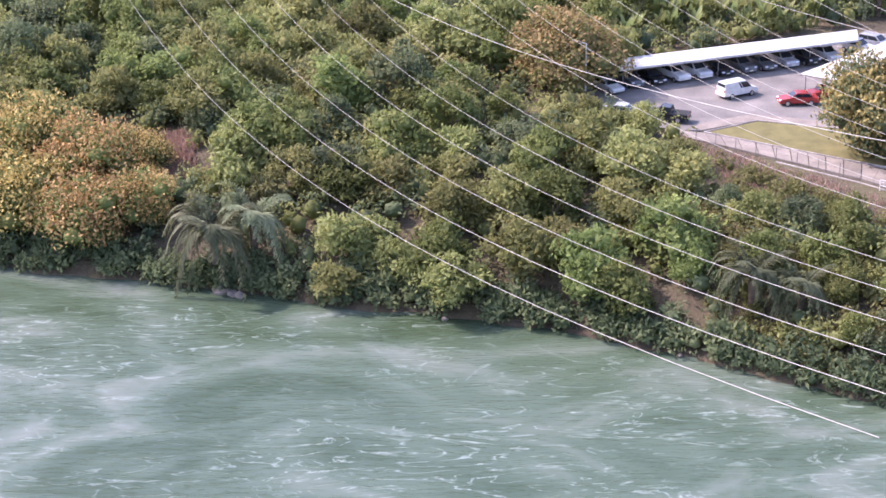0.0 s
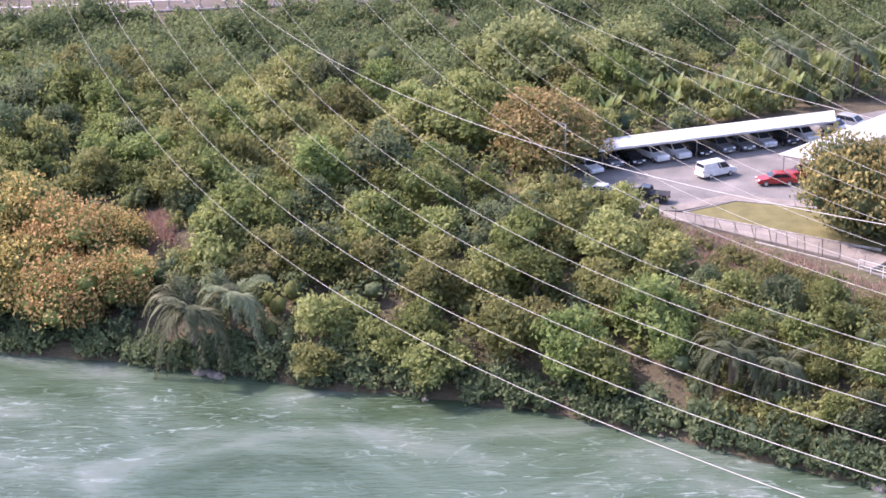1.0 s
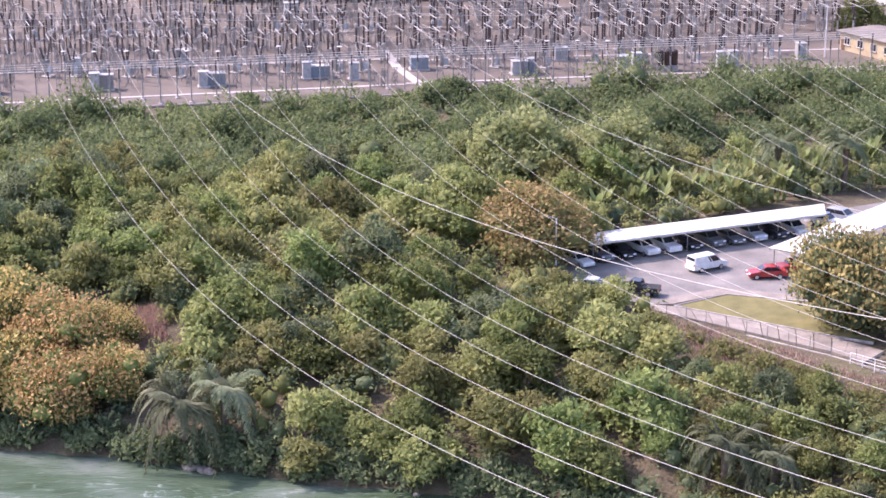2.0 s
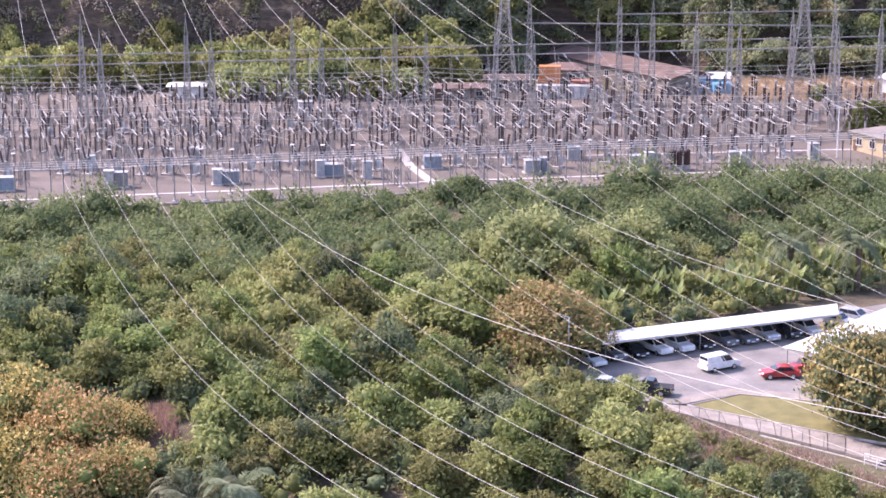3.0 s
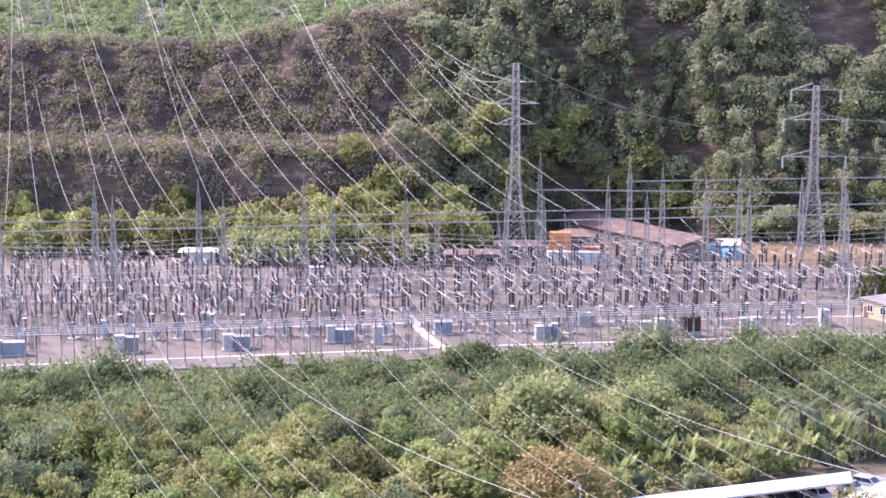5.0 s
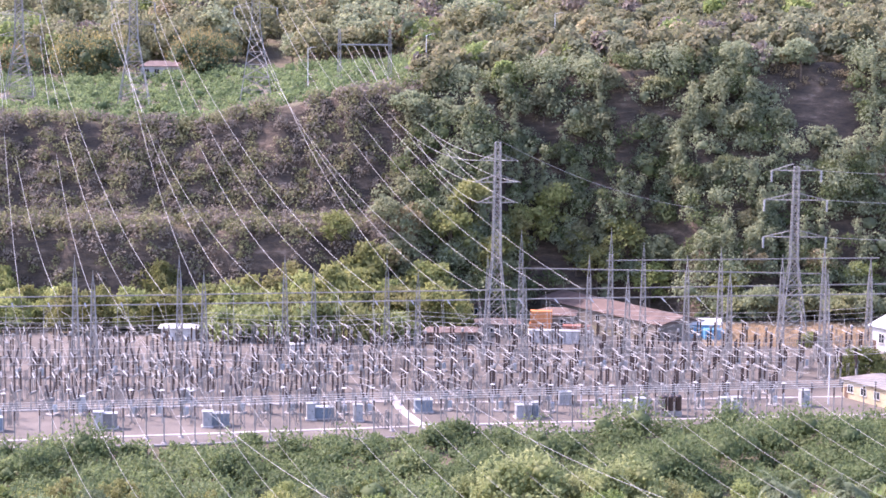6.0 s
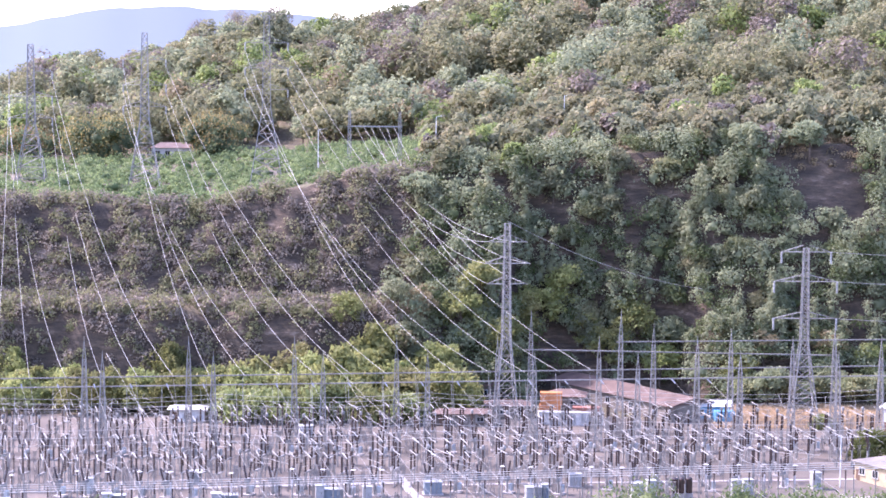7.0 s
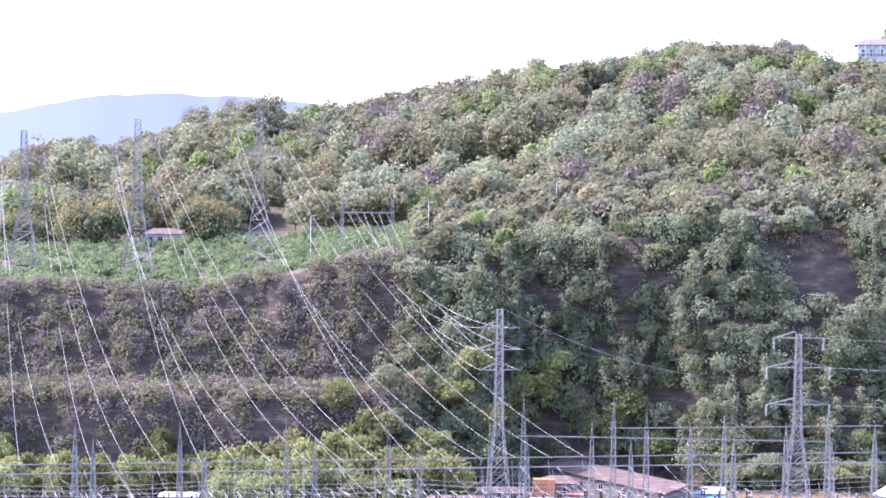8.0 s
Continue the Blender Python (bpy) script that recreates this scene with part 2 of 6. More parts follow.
def tube(bm, a, b, r, n=6, r2=None):
    a, b = Vector(a), Vector(b)
    d = b - a
    q = d.to_track_quat("Z", "Y").to_matrix().to_4x4()
    bmesh.ops.create_cone(bm, cap_ends=True, segments=n, radius1=r, radius2=r if r2 is None else r2, depth=d.length,
                          matrix=Matrix.Translation((a + b) / 2) @ q)
    return bm


def lathe(bm, profile, at=(0, 0, 0), n=10, m=None):
    """Turned solid: profile is a list of (radius, z)."""
    rings = []
    for r, z in profile:
        rings.append([bm.verts.new((m or Matrix()) @ Vector((at[0] + r * math.cos(2 * math.pi * i / n), at[1] + r * math.sin(2 * math.pi * i / n), at[2] + z))) for i in range(n)])
    for a, b in zip(rings, rings[1:]):
        for i in range(n):
            bm.faces.new((a[i], a[(i + 1) % n], b[(i + 1) % n], b[i]))
    bm.faces.new(rings[-1])
    bm.faces.new(rings[0][::-1])
    return bm


def slab(bm, outline, z0, z1):
    """A flat piece with thickness over an outline of (x, y)."""
    top = [bm.verts.new((x, y, z1)) for x, y in outline]
    low = [bm.verts.new((x, y, z0)) for x, y in outline]
    n = len(outline)
    bm.faces.new(top)
    bm.faces.new(low[::-1])
    for i in range(n):
        bm.faces.new((low[i], low[(i + 1) % n], top[(i + 1) % n], top[i]))
    bmesh.ops.recalc_face_normals(bm, faces=bm.faces[:])
    return bm


def array_mesh(name, verts, faces, material):
    """A mesh from numpy arrays of vertices and triangles."""
    me = bpy.data.meshes.new(name)
    verts, faces = np.asarray(verts, np.float32), np.asarray(faces, np.int32)
    k = faces.shape[1]
    me.vertices.add(len(verts))
    me.vertices.foreach_set("co", verts.ravel())
    me.loops.add(faces.size)
    me.loops.foreach_set("vertex_index", faces.ravel())
    me.polygons.add(len(faces))
    me.polygons.foreach_set("loop_start", np.arange(0, faces.size, k, dtype=np.int32))
    me.update(calc_edges=True)
    me.validate()
    me.materials.append(material)
    return me


# ---- the lie of the land ----
def interp(x, xs, ys):
    return np.interp(x, xs, ys)


def ease(t):
    t = np.clip(t, 0, 1)
    return t * t * (3 - 2 * t)


def waves(x, y, s, seed=0.0):
    """Cheap smooth unevenness, about -1 to 1."""
    return (np.sin(x / s + 1.3 + seed) * np.cos(y / s * 1.17 + seed * 2) + 0.6 * np.sin(x / s * 2.3 - y / s * 1.9 + seed * 3)
            + 0.35 * np.cos(x / s * 4.1 + y / s * 3.7 + seed)) / 1.7


def bank(x):
    return interp(x, [-400, -60, -44.6, -32.8, -21, -10, 0.8, 11.3, 21.3, 30.5, 37.9, 60, 400], [240, 182, 178, 175.5, 171.8, 168.3, 165.6, 162, 157.3, 151.5, 147, 133, -40])


def land(x, y):
    x, y = np.asarray(x, float), np.asarray(y, float)
    d = y - bank(x) + 0.8 * waves(x, y, 3.0)
    z = interp(d, [-70, -10, 0, 2.5, 8, 20, 32], [-9, -3, -0.25, 1.2, 3.4, 6.7, 7.9])
    wild = (1 - ease((y - 286) / 8)) * ease((d - 2) / 6) * (1 - ease((x - 8) / 6) * ease((y - 176) / 6) * (1 - ease((y - 232) / 8)))
    z = z + 0.35 * waves(x, y, 7.0) * wild
    top = interp(x, [-110, -74, -53, -36, -20, -3, 21, 48, 89, 110], [50, 49.5, 48.5, 53, 56, 57.5, 60, 63, 65, 66])
    rough = waves(x, y * 0.4, 6.0, 2.0) * 2.0 + waves(x, y, 2.2, 5.0) * 0.9
    cliff = np.where(y < 432 + rough, 8 + 19 * ease((y - 421 - rough) / 9), np.where(y < 441 + rough, 27 + (y - 432) * 0.15, 28 + (top - 28) * np.clip((y - 441 - rough) / 17, 0, 1)))
    start = 426 + 14 * ease((x - 16) / 8) * (1 - ease((x - 56) / 10))
    slope = 8 + (top - 8) * np.clip((y - start) / (460 - start), 0, 1)
    k = ease((x + 8) / 16)
    rise = cliff * (1 - k) + slope * k
    z = np.where(y > 405, np.maximum(z, rise), z)
    back = interp(x, [-150, -80, 0, 60, 200], [54, 56, 62, 72, 78])
    z = np.where(y > 460, top + (back - top) * ease((y - 460) / 140), z)
    ridge = interp(x, [-320, -186, -154, -136, -114, -99, -67, -37, -12, 18, 48, 88, 113, 163, 205, 400],
                   [66, 70, 85, 81, 88, 97, 101, 101, 107, 112, 120, 125, 130, 130, 133, 140])
    z = np.where(y > 600, back + (ridge - back) * ease((y - 590) / 260) + 1.5 * waves(x, y, 22.0), z)
    return np.where(y > 850, interp(y, [850, 1150, 5000], [1, 0, 0]) * (ridge - 40) + 40, z)


def build_land():
    us = np.concatenate([[-40, -12, -5, -2.4, -1.6], np.linspace(-1.2, 1.2, 141), [1.6, 2.4, 5, 12, 40]])
    ys = np.concatenate([np.arange(-600, 120, 40), np.arange(120, 215, 1.6), np.arange(215, 404, 6), np.arange(404, 470, 1.3), np.arange(470, 870, 9), np.arange(870, 1200, 40), np.arange(1200, 4800, 300)])
    yy, uu = np.meshgrid(ys, us, indexing="ij")
    xx = uu * (30 + 0.25 * np.maximum(yy, 60))
    v = np.stack([xx, yy, land(xx, yy)], -1).reshape(-1, 3)
    ny, nx = yy.shape
    i = np.arange(ny * nx).reshape(ny, nx)
    f = np.stack([i[:-1, :-1], i[:-1, 1:], i[1:, 1:], i[1:, :-1]], -1).reshape(-1, 4)
    ob = new("ground", array_mesh("ground", v, f, ground_material()))
    tagged(ob, "dry soil river bank, flat and rocky hillside", "ground", kind="structure")


build_land()

# the river, a sheet that runs under the bank
bm = bmesh.new()
bmesh.ops.create_grid(bm, x_segments=2, y_segments=2, size=0.5, matrix=Matrix.Translation((0, -200, 0)) @ Matrix.Diagonal((3000, 800, 1, 1)))
tagged(part("water", bm, water_material()), "green swirling river water with pale streaks", "river", kind="structure")

# far ridge, its haze put into the colour
def far_hill():
    m = bpy.data.materials.new("far woods with painted haze")
    m.use_nodes = True
    nt = m.node_tree
    bs = nt.nodes["Principled BSDF"]
    # bluish base and a faint pale emission stand in for the haze
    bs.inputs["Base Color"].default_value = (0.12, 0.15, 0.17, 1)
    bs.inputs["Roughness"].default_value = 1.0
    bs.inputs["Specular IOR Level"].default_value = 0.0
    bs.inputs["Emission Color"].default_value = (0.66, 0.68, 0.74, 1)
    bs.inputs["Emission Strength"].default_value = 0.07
    xs = np.linspace(-1500, 1500, 160)
    crest = interp(xs, [-1500, -900, -570, -478, -387, -280, -143, 0, 150, 1500], [110, 140, 172, 190, 200, 197, 187, 176, 168, 120]) + 2.5 * waves(xs, xs * 0.3, 25.0) + 1.2 * waves(xs, xs, 6.0)
    rows = [np.stack([xs, np.full_like(xs, 2400 + 250 * (k / 8)), 30 + (crest - 30) * ease(k / 8 * 0.5) * 2], -1) for k in range(9)]
    v = np.concatenate(rows)
    i = np.arange(len(v)).reshape(9, -1)
    f = np.stack([i[:-1, :-1], i[:-1, 1:], i[1:, 1:], i[1:, :-1]], -1).reshape(-1, 4)
    tagged(new("backdrop", array_mesh("backdrop", v, f, m)), "wooded ridge with pale blue haze painted in", "far ridge", kind="structure")


far_hill()

# ---- plants ----
rng = np.random.default_rng(7)
PHI = (1 + 5 ** 0.5) / 2
ICO_V = np.array([(s * a, t_ * b, 0) for a, b in ((1, PHI),) for s in (-1, 1) for t_ in (-1, 1)]
                 + [(0, s, t_ * PHI) for s in (-1, 1) for t_ in (-1, 1)] + [(t_ * PHI, 0, s) for s in (-1, 1) for t_ in (-1, 1)]) / math.hypot(1, PHI)
_hull = bmesh.new()
for co in ICO_V:
    _hull.verts.new(co)
bmesh.ops.convex_hull(_hull, input=_hull.verts[:])
_hull.verts.index_update()
ICO_V = np.array([v.co[:] for v in _hull.verts])
ICO_F = np.array([[v.index for v in f.verts] for f in _hull.faces])
_hull.free()


def unit(a):
    return a / np.maximum(np.linalg.norm(a, axis=-1, keepdims=True), 1e-9)


class Cloud:
    """Gathers leaves and leafy hulls into one mesh."""

    def __init__(self):
        self.v, self.f, self.n = [], [], 0

    def add(self, v, f):
        self.v.append(v.reshape(-1, 3))
        self.f.append(f.reshape(-1, 3) + self.n)
        self.n += len(self.v[-1])

    def leaves(self, p, d, length, width=0.5, face=None, single=False):
        n = len(p)
        d = unit(d)
        side = unit(np.cross(d, rng.normal(size=(n, 3)) if face is None else face))
        up = np.cross(side, d)
        ln = (np.asarray(length) * rng.uniform(0.6, 1.3, n))[:, None]
        w = ln * width * 0.5
        q = np.stack([p, p + d * ln * 0.45 + side * w + up * w * 0.35, p + d * ln, p + d * ln * 0.45 - side * w + up * w * 0.35], 1)
        if single:
            self.add(q[:, 1:], np.arange(n)[:, None] * 3 + np.array([[0, 1, 2]]))
            return
        k = np.arange(n)[:, None] * 4
        f = np.concatenate([k + np.array([[0, 1, 2]]), k + np.array([[0, 2, 3]])], 0)
        self.add(q, f)

    def blobs(self, c, r, n, length, hull=0.55, flat=1.0, lift=0.25, width=0.5, single=False):
        """Leafy clumps: centres c, radii r, n leaves each."""
        c, r = np.asarray(c, float), np.asarray(r, float)
        m = len(c)
        if hull:
            hv = ICO_V[None] * (r[:, None, None] * hull * rng.uniform(0.75, 1.15, (m, len(ICO_V), 1)))
            hv[..., 2] *= flat
            self.add(c[:, None] + hv, (ICO_F[None] + (np.arange(m) * len(ICO_V))[:, None, None]))
        u = unit(rng.normal(size=(m * n, 3)))
        u[:, 2] = np.where(u[:, 2] < -0.5, -u[:, 2], u[:, 2])
        rr = np.repeat(r, n) * rng.uniform(0.6, 1.18, m * n)
        off = u * rr[:, None]
        off[:, 2] *= flat
        along = np.cross(u, rng.normal(size=u.shape)) + u * 0.45 + rng.normal(size=u.shape) * 0.3 + np.array([0, 0, lift])
        self.leaves(np.repeat(c, n, 0) + off, along, length, width, u + np.array([0, 0, 0.35]) + rng.normal(size=u.shape) * 0.42, single)

    def mesh(self, name, material):
        return array_mesh(name, np.concatenate(self.v), np.concatenate(self.f), material)


def crown_shape(radius, height, base, count, squash=0.75):
    """Centres and radii of the clumps of one crown: an uneven dome over a base height."""
    u = unit(rng.normal(size=(count, 3)))
    c = u * np.array([radius, radius, (height - base) * 0.5]) * rng.uniform(0.5, 0.85, (count, 1))
    low = c[:, 2] < 0
    c[low, :2] *= 1.12
    c[:, 2] += base + (height - base) * 0.45
    r = radius * rng.uniform(0.26, 0.48, count)
    c[:, 2] = np.minimum(c[:, 2], height - r * squash)
    return c, r


def limbs(trunk_r, base, tips, lean=0.3, twiggy=False):
    bm = bmesh.new()
    base = max(base, 0.9)
    mid = Vector((rng.uniform(-lean, lean), rng.uniform(-lean, lean), base * 0.55))
    fork = Vector((mid.x * 1.6, mid.y * 1.6, base))
    tube(bm, (0, 0, -0.6), mid, trunk_r, 7, trunk_r * 0.8)
    tube(bm, mid, fork, trunk_r * 0.8, 7, trunk_r * 0.6)
    for t in tips:
        t = Vector(t)
        k = fork.lerp(t, 0.5) + Vector((0, 0, 0.25))
        tube(bm, fork, k, trunk_r * 0.5, 5, trunk_r * 0.3)
        tube(bm, k, t, trunk_r * 0.3, 5, trunk_r * 0.12)
        for i in range(4 if twiggy else 0):
            s = k.lerp(t, 0.3 + 0.2 * i)
            tube(bm, s, s + Vector((rng.normal(), rng.normal(), 0.9 + 0.5 * rng.random())) * 1.3, trunk_r * 0.16, 3, trunk_r * 0.05)
    return bm


def tree_model(name, label, category, group, leaf, radius, height, base, clumps, leaves, length, blossom=None, hull=0.55, flat=0.8, bark=BARK, trunk=0.16, cover=0.5, twiggy=False):
    """One tree: trunk with limbs, crown of clumps of leaves, and blossom where it flowers."""
    t = thing(name, (0, 0, -500), label, category, group)
    c, r = crown_shape(radius, height, base, clumps)
    if twiggy:
        r = r * 1.5
    part("trunk", limbs(trunk, base, c if twiggy else c[:: max(1, clumps // 6)], 0.3, twiggy), bark, t)
    cl = Cloud()
    cl.blobs(c, r, leaves, length, hull, flat)
    ob = new("crown", cl.mesh("crown", leaf))
    ob.parent = t
    if blossom:
        cl = Cloud()
        up = c + np.array([0, 0, 1.0]) * (r * 0.16)[:, None]
        cl.blobs(up, r * 1.16, int(leaves * cover), length * 0.9, 0, flat, 0.6, 0.6)
        ob = new("blossom", cl.mesh("blossom", blossom))
        ob.parent = t
        tagged(ob, "orange-brown flower panicles" if blossom is LEAF_BLOSSOM else "rust-brown flower panicles")
    return t


def place(model, x, y, size=1.0, turn=None, tall=1.0, z=None):
    turn = rng.uniform(0, 360) if turn is None else turn
    o = copy_thing(model, pose(x, y, float(land(x, y)) if z is None else z, 0, 0, turn))
    o.scale = (size, size, size * tall)
    return o


def retire(models):
    """The patterns themselves are taken away once they have been copied."""
    for t in models:
        for o in (*t.children_recursive, t):
            bpy.data.objects.remove(o)


def in_lot(x, y):
    """The open car park, lawn and path, and the dry slope under them."""
    edge = interp(x, [14, 20, 27, 42, 60], [203, 200.5, 193, 178, 160])
    return (x > 15.5) & (y > edge - 1.0) & (y < interp(x, [15, 25, 60], [217, 223, 243]))


def dry_slope(x, y):
    edge = interp(x, [14, 20, 27, 42, 60], [203, 200.5, 193, 178, 160])
    return (x > 25) & (y > edge - 12 + 2.0 * np.sin(x)) & (y <= edge)


def seen(x, y, margin=6):
    return np.abs(x) < 0.245 * y + margin


# shrubs and trees between the river and the switchyard
olive = [tree_model("shrub_tree", "olive-green bushy tree in the riverside thicket", "tree", "riverside thicket", LEAF_OLIVE, 3.4, h, b, 18, 110, 0.56) for h, b in ((5.6, -0.4), (5.0, -0.6), (6.6, -0.2))]
green = [tree_model("shrub_tree", "fresh green bushy tree in the riverside thicket", "tree", "riverside thicket", LEAF_GREEN, 3.3, h, b, 18, 110, 0.56) for h, b in ((5.4, -0.5), (6.8, -0.2))]
dark = [tree_model("broadleaf_tree", "dark green broadleaf tree in the riverside thicket", "tree", "riverside thicket", LEAF_DARK, 3.5, h, b, 18, 110, 0.56) for h, b in ((6.0, -0.4), (7.6, 0.0))]
bright = [tree_model("shrub_tree", "bright yellow-green shrub in the riverside thicket", "tree", "riverside thicket", LEAF_BRIGHT, 2.6, 4.4, -0.5, 13, 110, 0.5)]
bush_spots = []
step = 5.6
for gy in np.arange(148, 258, step):
    for gx in np.arange(-72, 72, step):
        x, y = gx + rng.uniform(-2.2, 2.2), gy + rng.uniform(-2.2, 2.2)
        d = y - float(bank(x))
        if d < 0.7 or not seen(x, y) or in_lot(x, y) or dry_slope(x, y):
            continue
        if x < -26 + rng.uniform(-1, 1) and 178 < y < 199 and x > -52:
            continue
        if math.hypot(x - 14.0, y - 211) < 9 or (11 < x < 18 and 201 < y < 211) or math.hypot(x + 22, y - 174.5) < 6.5 or math.hypot(x - 28.5, y - 159.5) < 5:
            continue
        if x > 21 and 214 < y < interp(x, [21, 60], [233, 253]):
            continue
        k = float(waves(x, y, 11.0, 4.0)) + rng.normal() * 0.45
        pick = bright if rng.random() < 0.07 else dark if k > 0.75 else green if k > 0.0 else olive
        s = rng.uniform(0.8, 1.15) * (0.98 if d < 7 else 1.05) * (0.7 if y > 240 else 1.0) * (0.62 if x > 23 and y < 192 else 1.0) * (0.58 if 4 < x < 26 and 192 < y < 208 else 1.0)
        place(pick[int(rng.integers(len(pick)))], x, y, s, None, rng.uniform(0.85, 1.15))
        bush_spots.append((x, y))

# mango trees in blossom
mango = tree_model("mango_tree", "broad mango tree covered in orange blossom on the river bank", "tree", "mango trees", LEAF_GREEN, 4.6, 6.4, -0.6, 34, 130, 0.46, LEAF_BLOSSOM, cover=1.3, trunk=0.25)
for x, y, s in ((-44, 184, 1.1), (-36.5, 181.0, 1.0), (-37, 189, 1.1), (-30.8, 183.5, 0.8), (-45, 194, 1.1), (-51, 189, 1.0), (-32, 191, 0.7)):
    place(mango, x, y, s)
rust = tree_model("mango_tree", "dense round mango tree with rust-brown blossom beside the car park", "tree", "mango trees", LEAF_OLIVE, 4.6, 8.4, -0.4, 36, 120, 0.46, LEAF_RUST, cover=1.5, trunk=0.3)
place(rust, 14.0, 212.2, 1.4, None, 0.8)
brown = tree_model("mango_tree", "dense round dark mango tree with brown blossom beside the lawn", "tree", "mango trees", LEAF_DARK, 4.6, 8.4, -0.4, 36, 150, 0.46, LEAF_RUST, cover=1.25, trunk=0.3)
for x, y, s, tall in ((44.8, 189.2, 1.16, 1.1), (50.6, 185.4, 1.1, 1.05)):
    place(brown, x, y, s, None, tall)
retire(olive + green + dark + bright + [mango, rust, brown])

# ---- undergrowth, creepers and far woods, which nobody could count ----
def stuff(name, cl, material, label, category):
    return tagged(new(name, cl.mesh(name, material)), label, category, kind="stuff")


def scatter(n, x0, x1, y0, y1, keep, margin=5):
    """Random spots in a stretch of the plan, within the strip that the place needs."""
    x, y = rng.uniform(x0, x1, n), rng.uniform(y0, y1, n)
    k = seen(x, y, margin) & keep(x, y)
    return x[k], y[k]


# bank scrub that hangs over the water's edge; dark leaves carry the bank's shade
x = rng.uniform(-52, 46, 300)
y = bank(x) + rng.uniform(0.2, 3.2, 300)
cl = Cloud()
r = rng.uniform(0.6, 1.3, len(x))
cl.blobs(np.stack([x, y, np.maximum(land(x, y), 0) + r * 0.6 + 0.2], 1), r, 70, 0.6, 0.5, 0.9)
stuff("bank_scrub", cl, LEAF_DARK, "leafy scrub hanging over the waterline, coloured dark for bank shade", "shrubs")

# gaps in the thicket
x, y = scatter(2300, -75, 75, 146, 262, lambda x, y: (y - bank(x) > 2) & ~in_lot(x, y) & ~dry_slope(x, y) & ~((x > -33) & (x < -27) & (y > 190) & (y < 198)) & (np.hypot(x + 22, y - 174.5) > 3) & (np.hypot(x - 28.5, y - 159.5) > 2.5))
r = rng.uniform(0.9, 2.0, len(x))
for name, mat_, sel in (("undergrowth", LEAF_OLIVE, np.arange(len(x)) % 2 == 0), ("undergrowth", LEAF_DARK, np.arange(len(x)) % 2 == 1)):
    cl = Cloud()
    cl.blobs(np.stack([x, y, land(x, y) + r * 0.7], 1)[sel], r[sel], 66, 0.52)
    stuff(name, cl, mat_, "tangled leafy undergrowth between the riverside trees", "undergrowth")

# low creeper-covered scrub in front of the switchyard
def yard_front(x):
    return 302.8 + 0.181 * (x - 3.0)


x, y = scatter(2600, -90, 95, 236, 318, lambda x, y: (y < yard_front(x) - 2.0) & (y > 240 + 0.1 * x) & ~((x > 18) & (y < 262)), 8)
r = rng.uniform(1.3, 2.9, len(x)) * (0.75 + 0.35 * (waves(x, y, 9.0) > 0))
lump = waves(x, y, 5.0, 6.0) > 0.45
r = np.where((y > yard_front(x) - 13) & (x > -44) & (x < 26), r * 0.55, r)
r = np.where(lump, r * 1.5, r)
cl = Cloud()
for sel, n in ((lump, 210), (~lump, 85)):
    cl.blobs(np.stack([x, y, land(x, y) + r * np.where(lump, 0.75, 0.4)], 1)[sel], r[sel], n, 0.66, 0.42, 0.85)
stuff("creeper_scrub", cl, LEAF_CREEPER, "dark green creeper-covered scrub below the switchyard", "scrub")

# dry red-brown grass on the slope under the car park and on the clearing by the mangoes
def tufts(x, y, n, length, mat_, name, label):
    cl = Cloud()
    p = np.stack([np.repeat(x, n) + rng.normal(0, 0.35, len(x) * n), np.repeat(y, n) + rng.normal(0, 0.35, len(x) * n)], 1)
    p = np.column_stack([p, land(p[:, 0], p[:, 1])])
    d = rng.normal(size=p.shape) * 0.45 + np.array([0, 0, 1.0])
    cl.leaves(p, d, np.full(len(p), length), 0.16)
    stuff(name, cl, mat_, label, "grass")


x, y = scatter(2600, 24, 60, 150, 196, lambda x, y: dry_slope(x, y))
tufts(x, y, 14, 0.55, LEAF_DRY, "dry_grass", "dry red-brown grass on the slope")
x, y = rng.uniform(-34, -26.5, 420), rng.uniform(189, 199, 420)
tufts(x, y, 14, 0.7, LEAF_DRY, "dry_grass", "dry red-brown brushwood in a clearing")
x, y = scatter(1500, 24, 60, 140, 196, lambda x, y: (y - bank(x) > 1.5) & (waves(x, y, 4.0) > -0.5) & (y < interp(x, [27, 42, 60], [193, 178, 160]) - 5))
r = rng.uniform(0.5, 1.2, len(x))
cl = Cloud()
cl.blobs(np.stack([x, y, land(x, y) + r * 0.4], 1), r, 60, 0.4, 0.5)
stuff("slope_scrub", cl, LEAF_OLIVE, "low yellowish scrub on the dry slope", "scrub")

# bushes on the rock face and its ledge
x, y = scatter(2300, -130, 4, 412, 461, lambda x, y: waves(x, y, 8.0, 1.0) > -0.6, 12)
r = rng.uniform(0.7, 2.4, len(x))
for mat_, sel in ((LEAF_HILL, np.arange(len(x)) % 2 == 0), (LEAF_BARE, np.arange(len(x)) % 2 == 1)):
    cl = Cloud()
    cl.blobs(np.stack([x, y, land(x, y) + r * 0.4], 1)[sel], r[sel], 96, 0.85, 0.22, 0.9, 0.25, 0.6, True)
    stuff("cliff_scrub", cl, mat_, "thin dry scrub clinging to the rock face", "scrub")

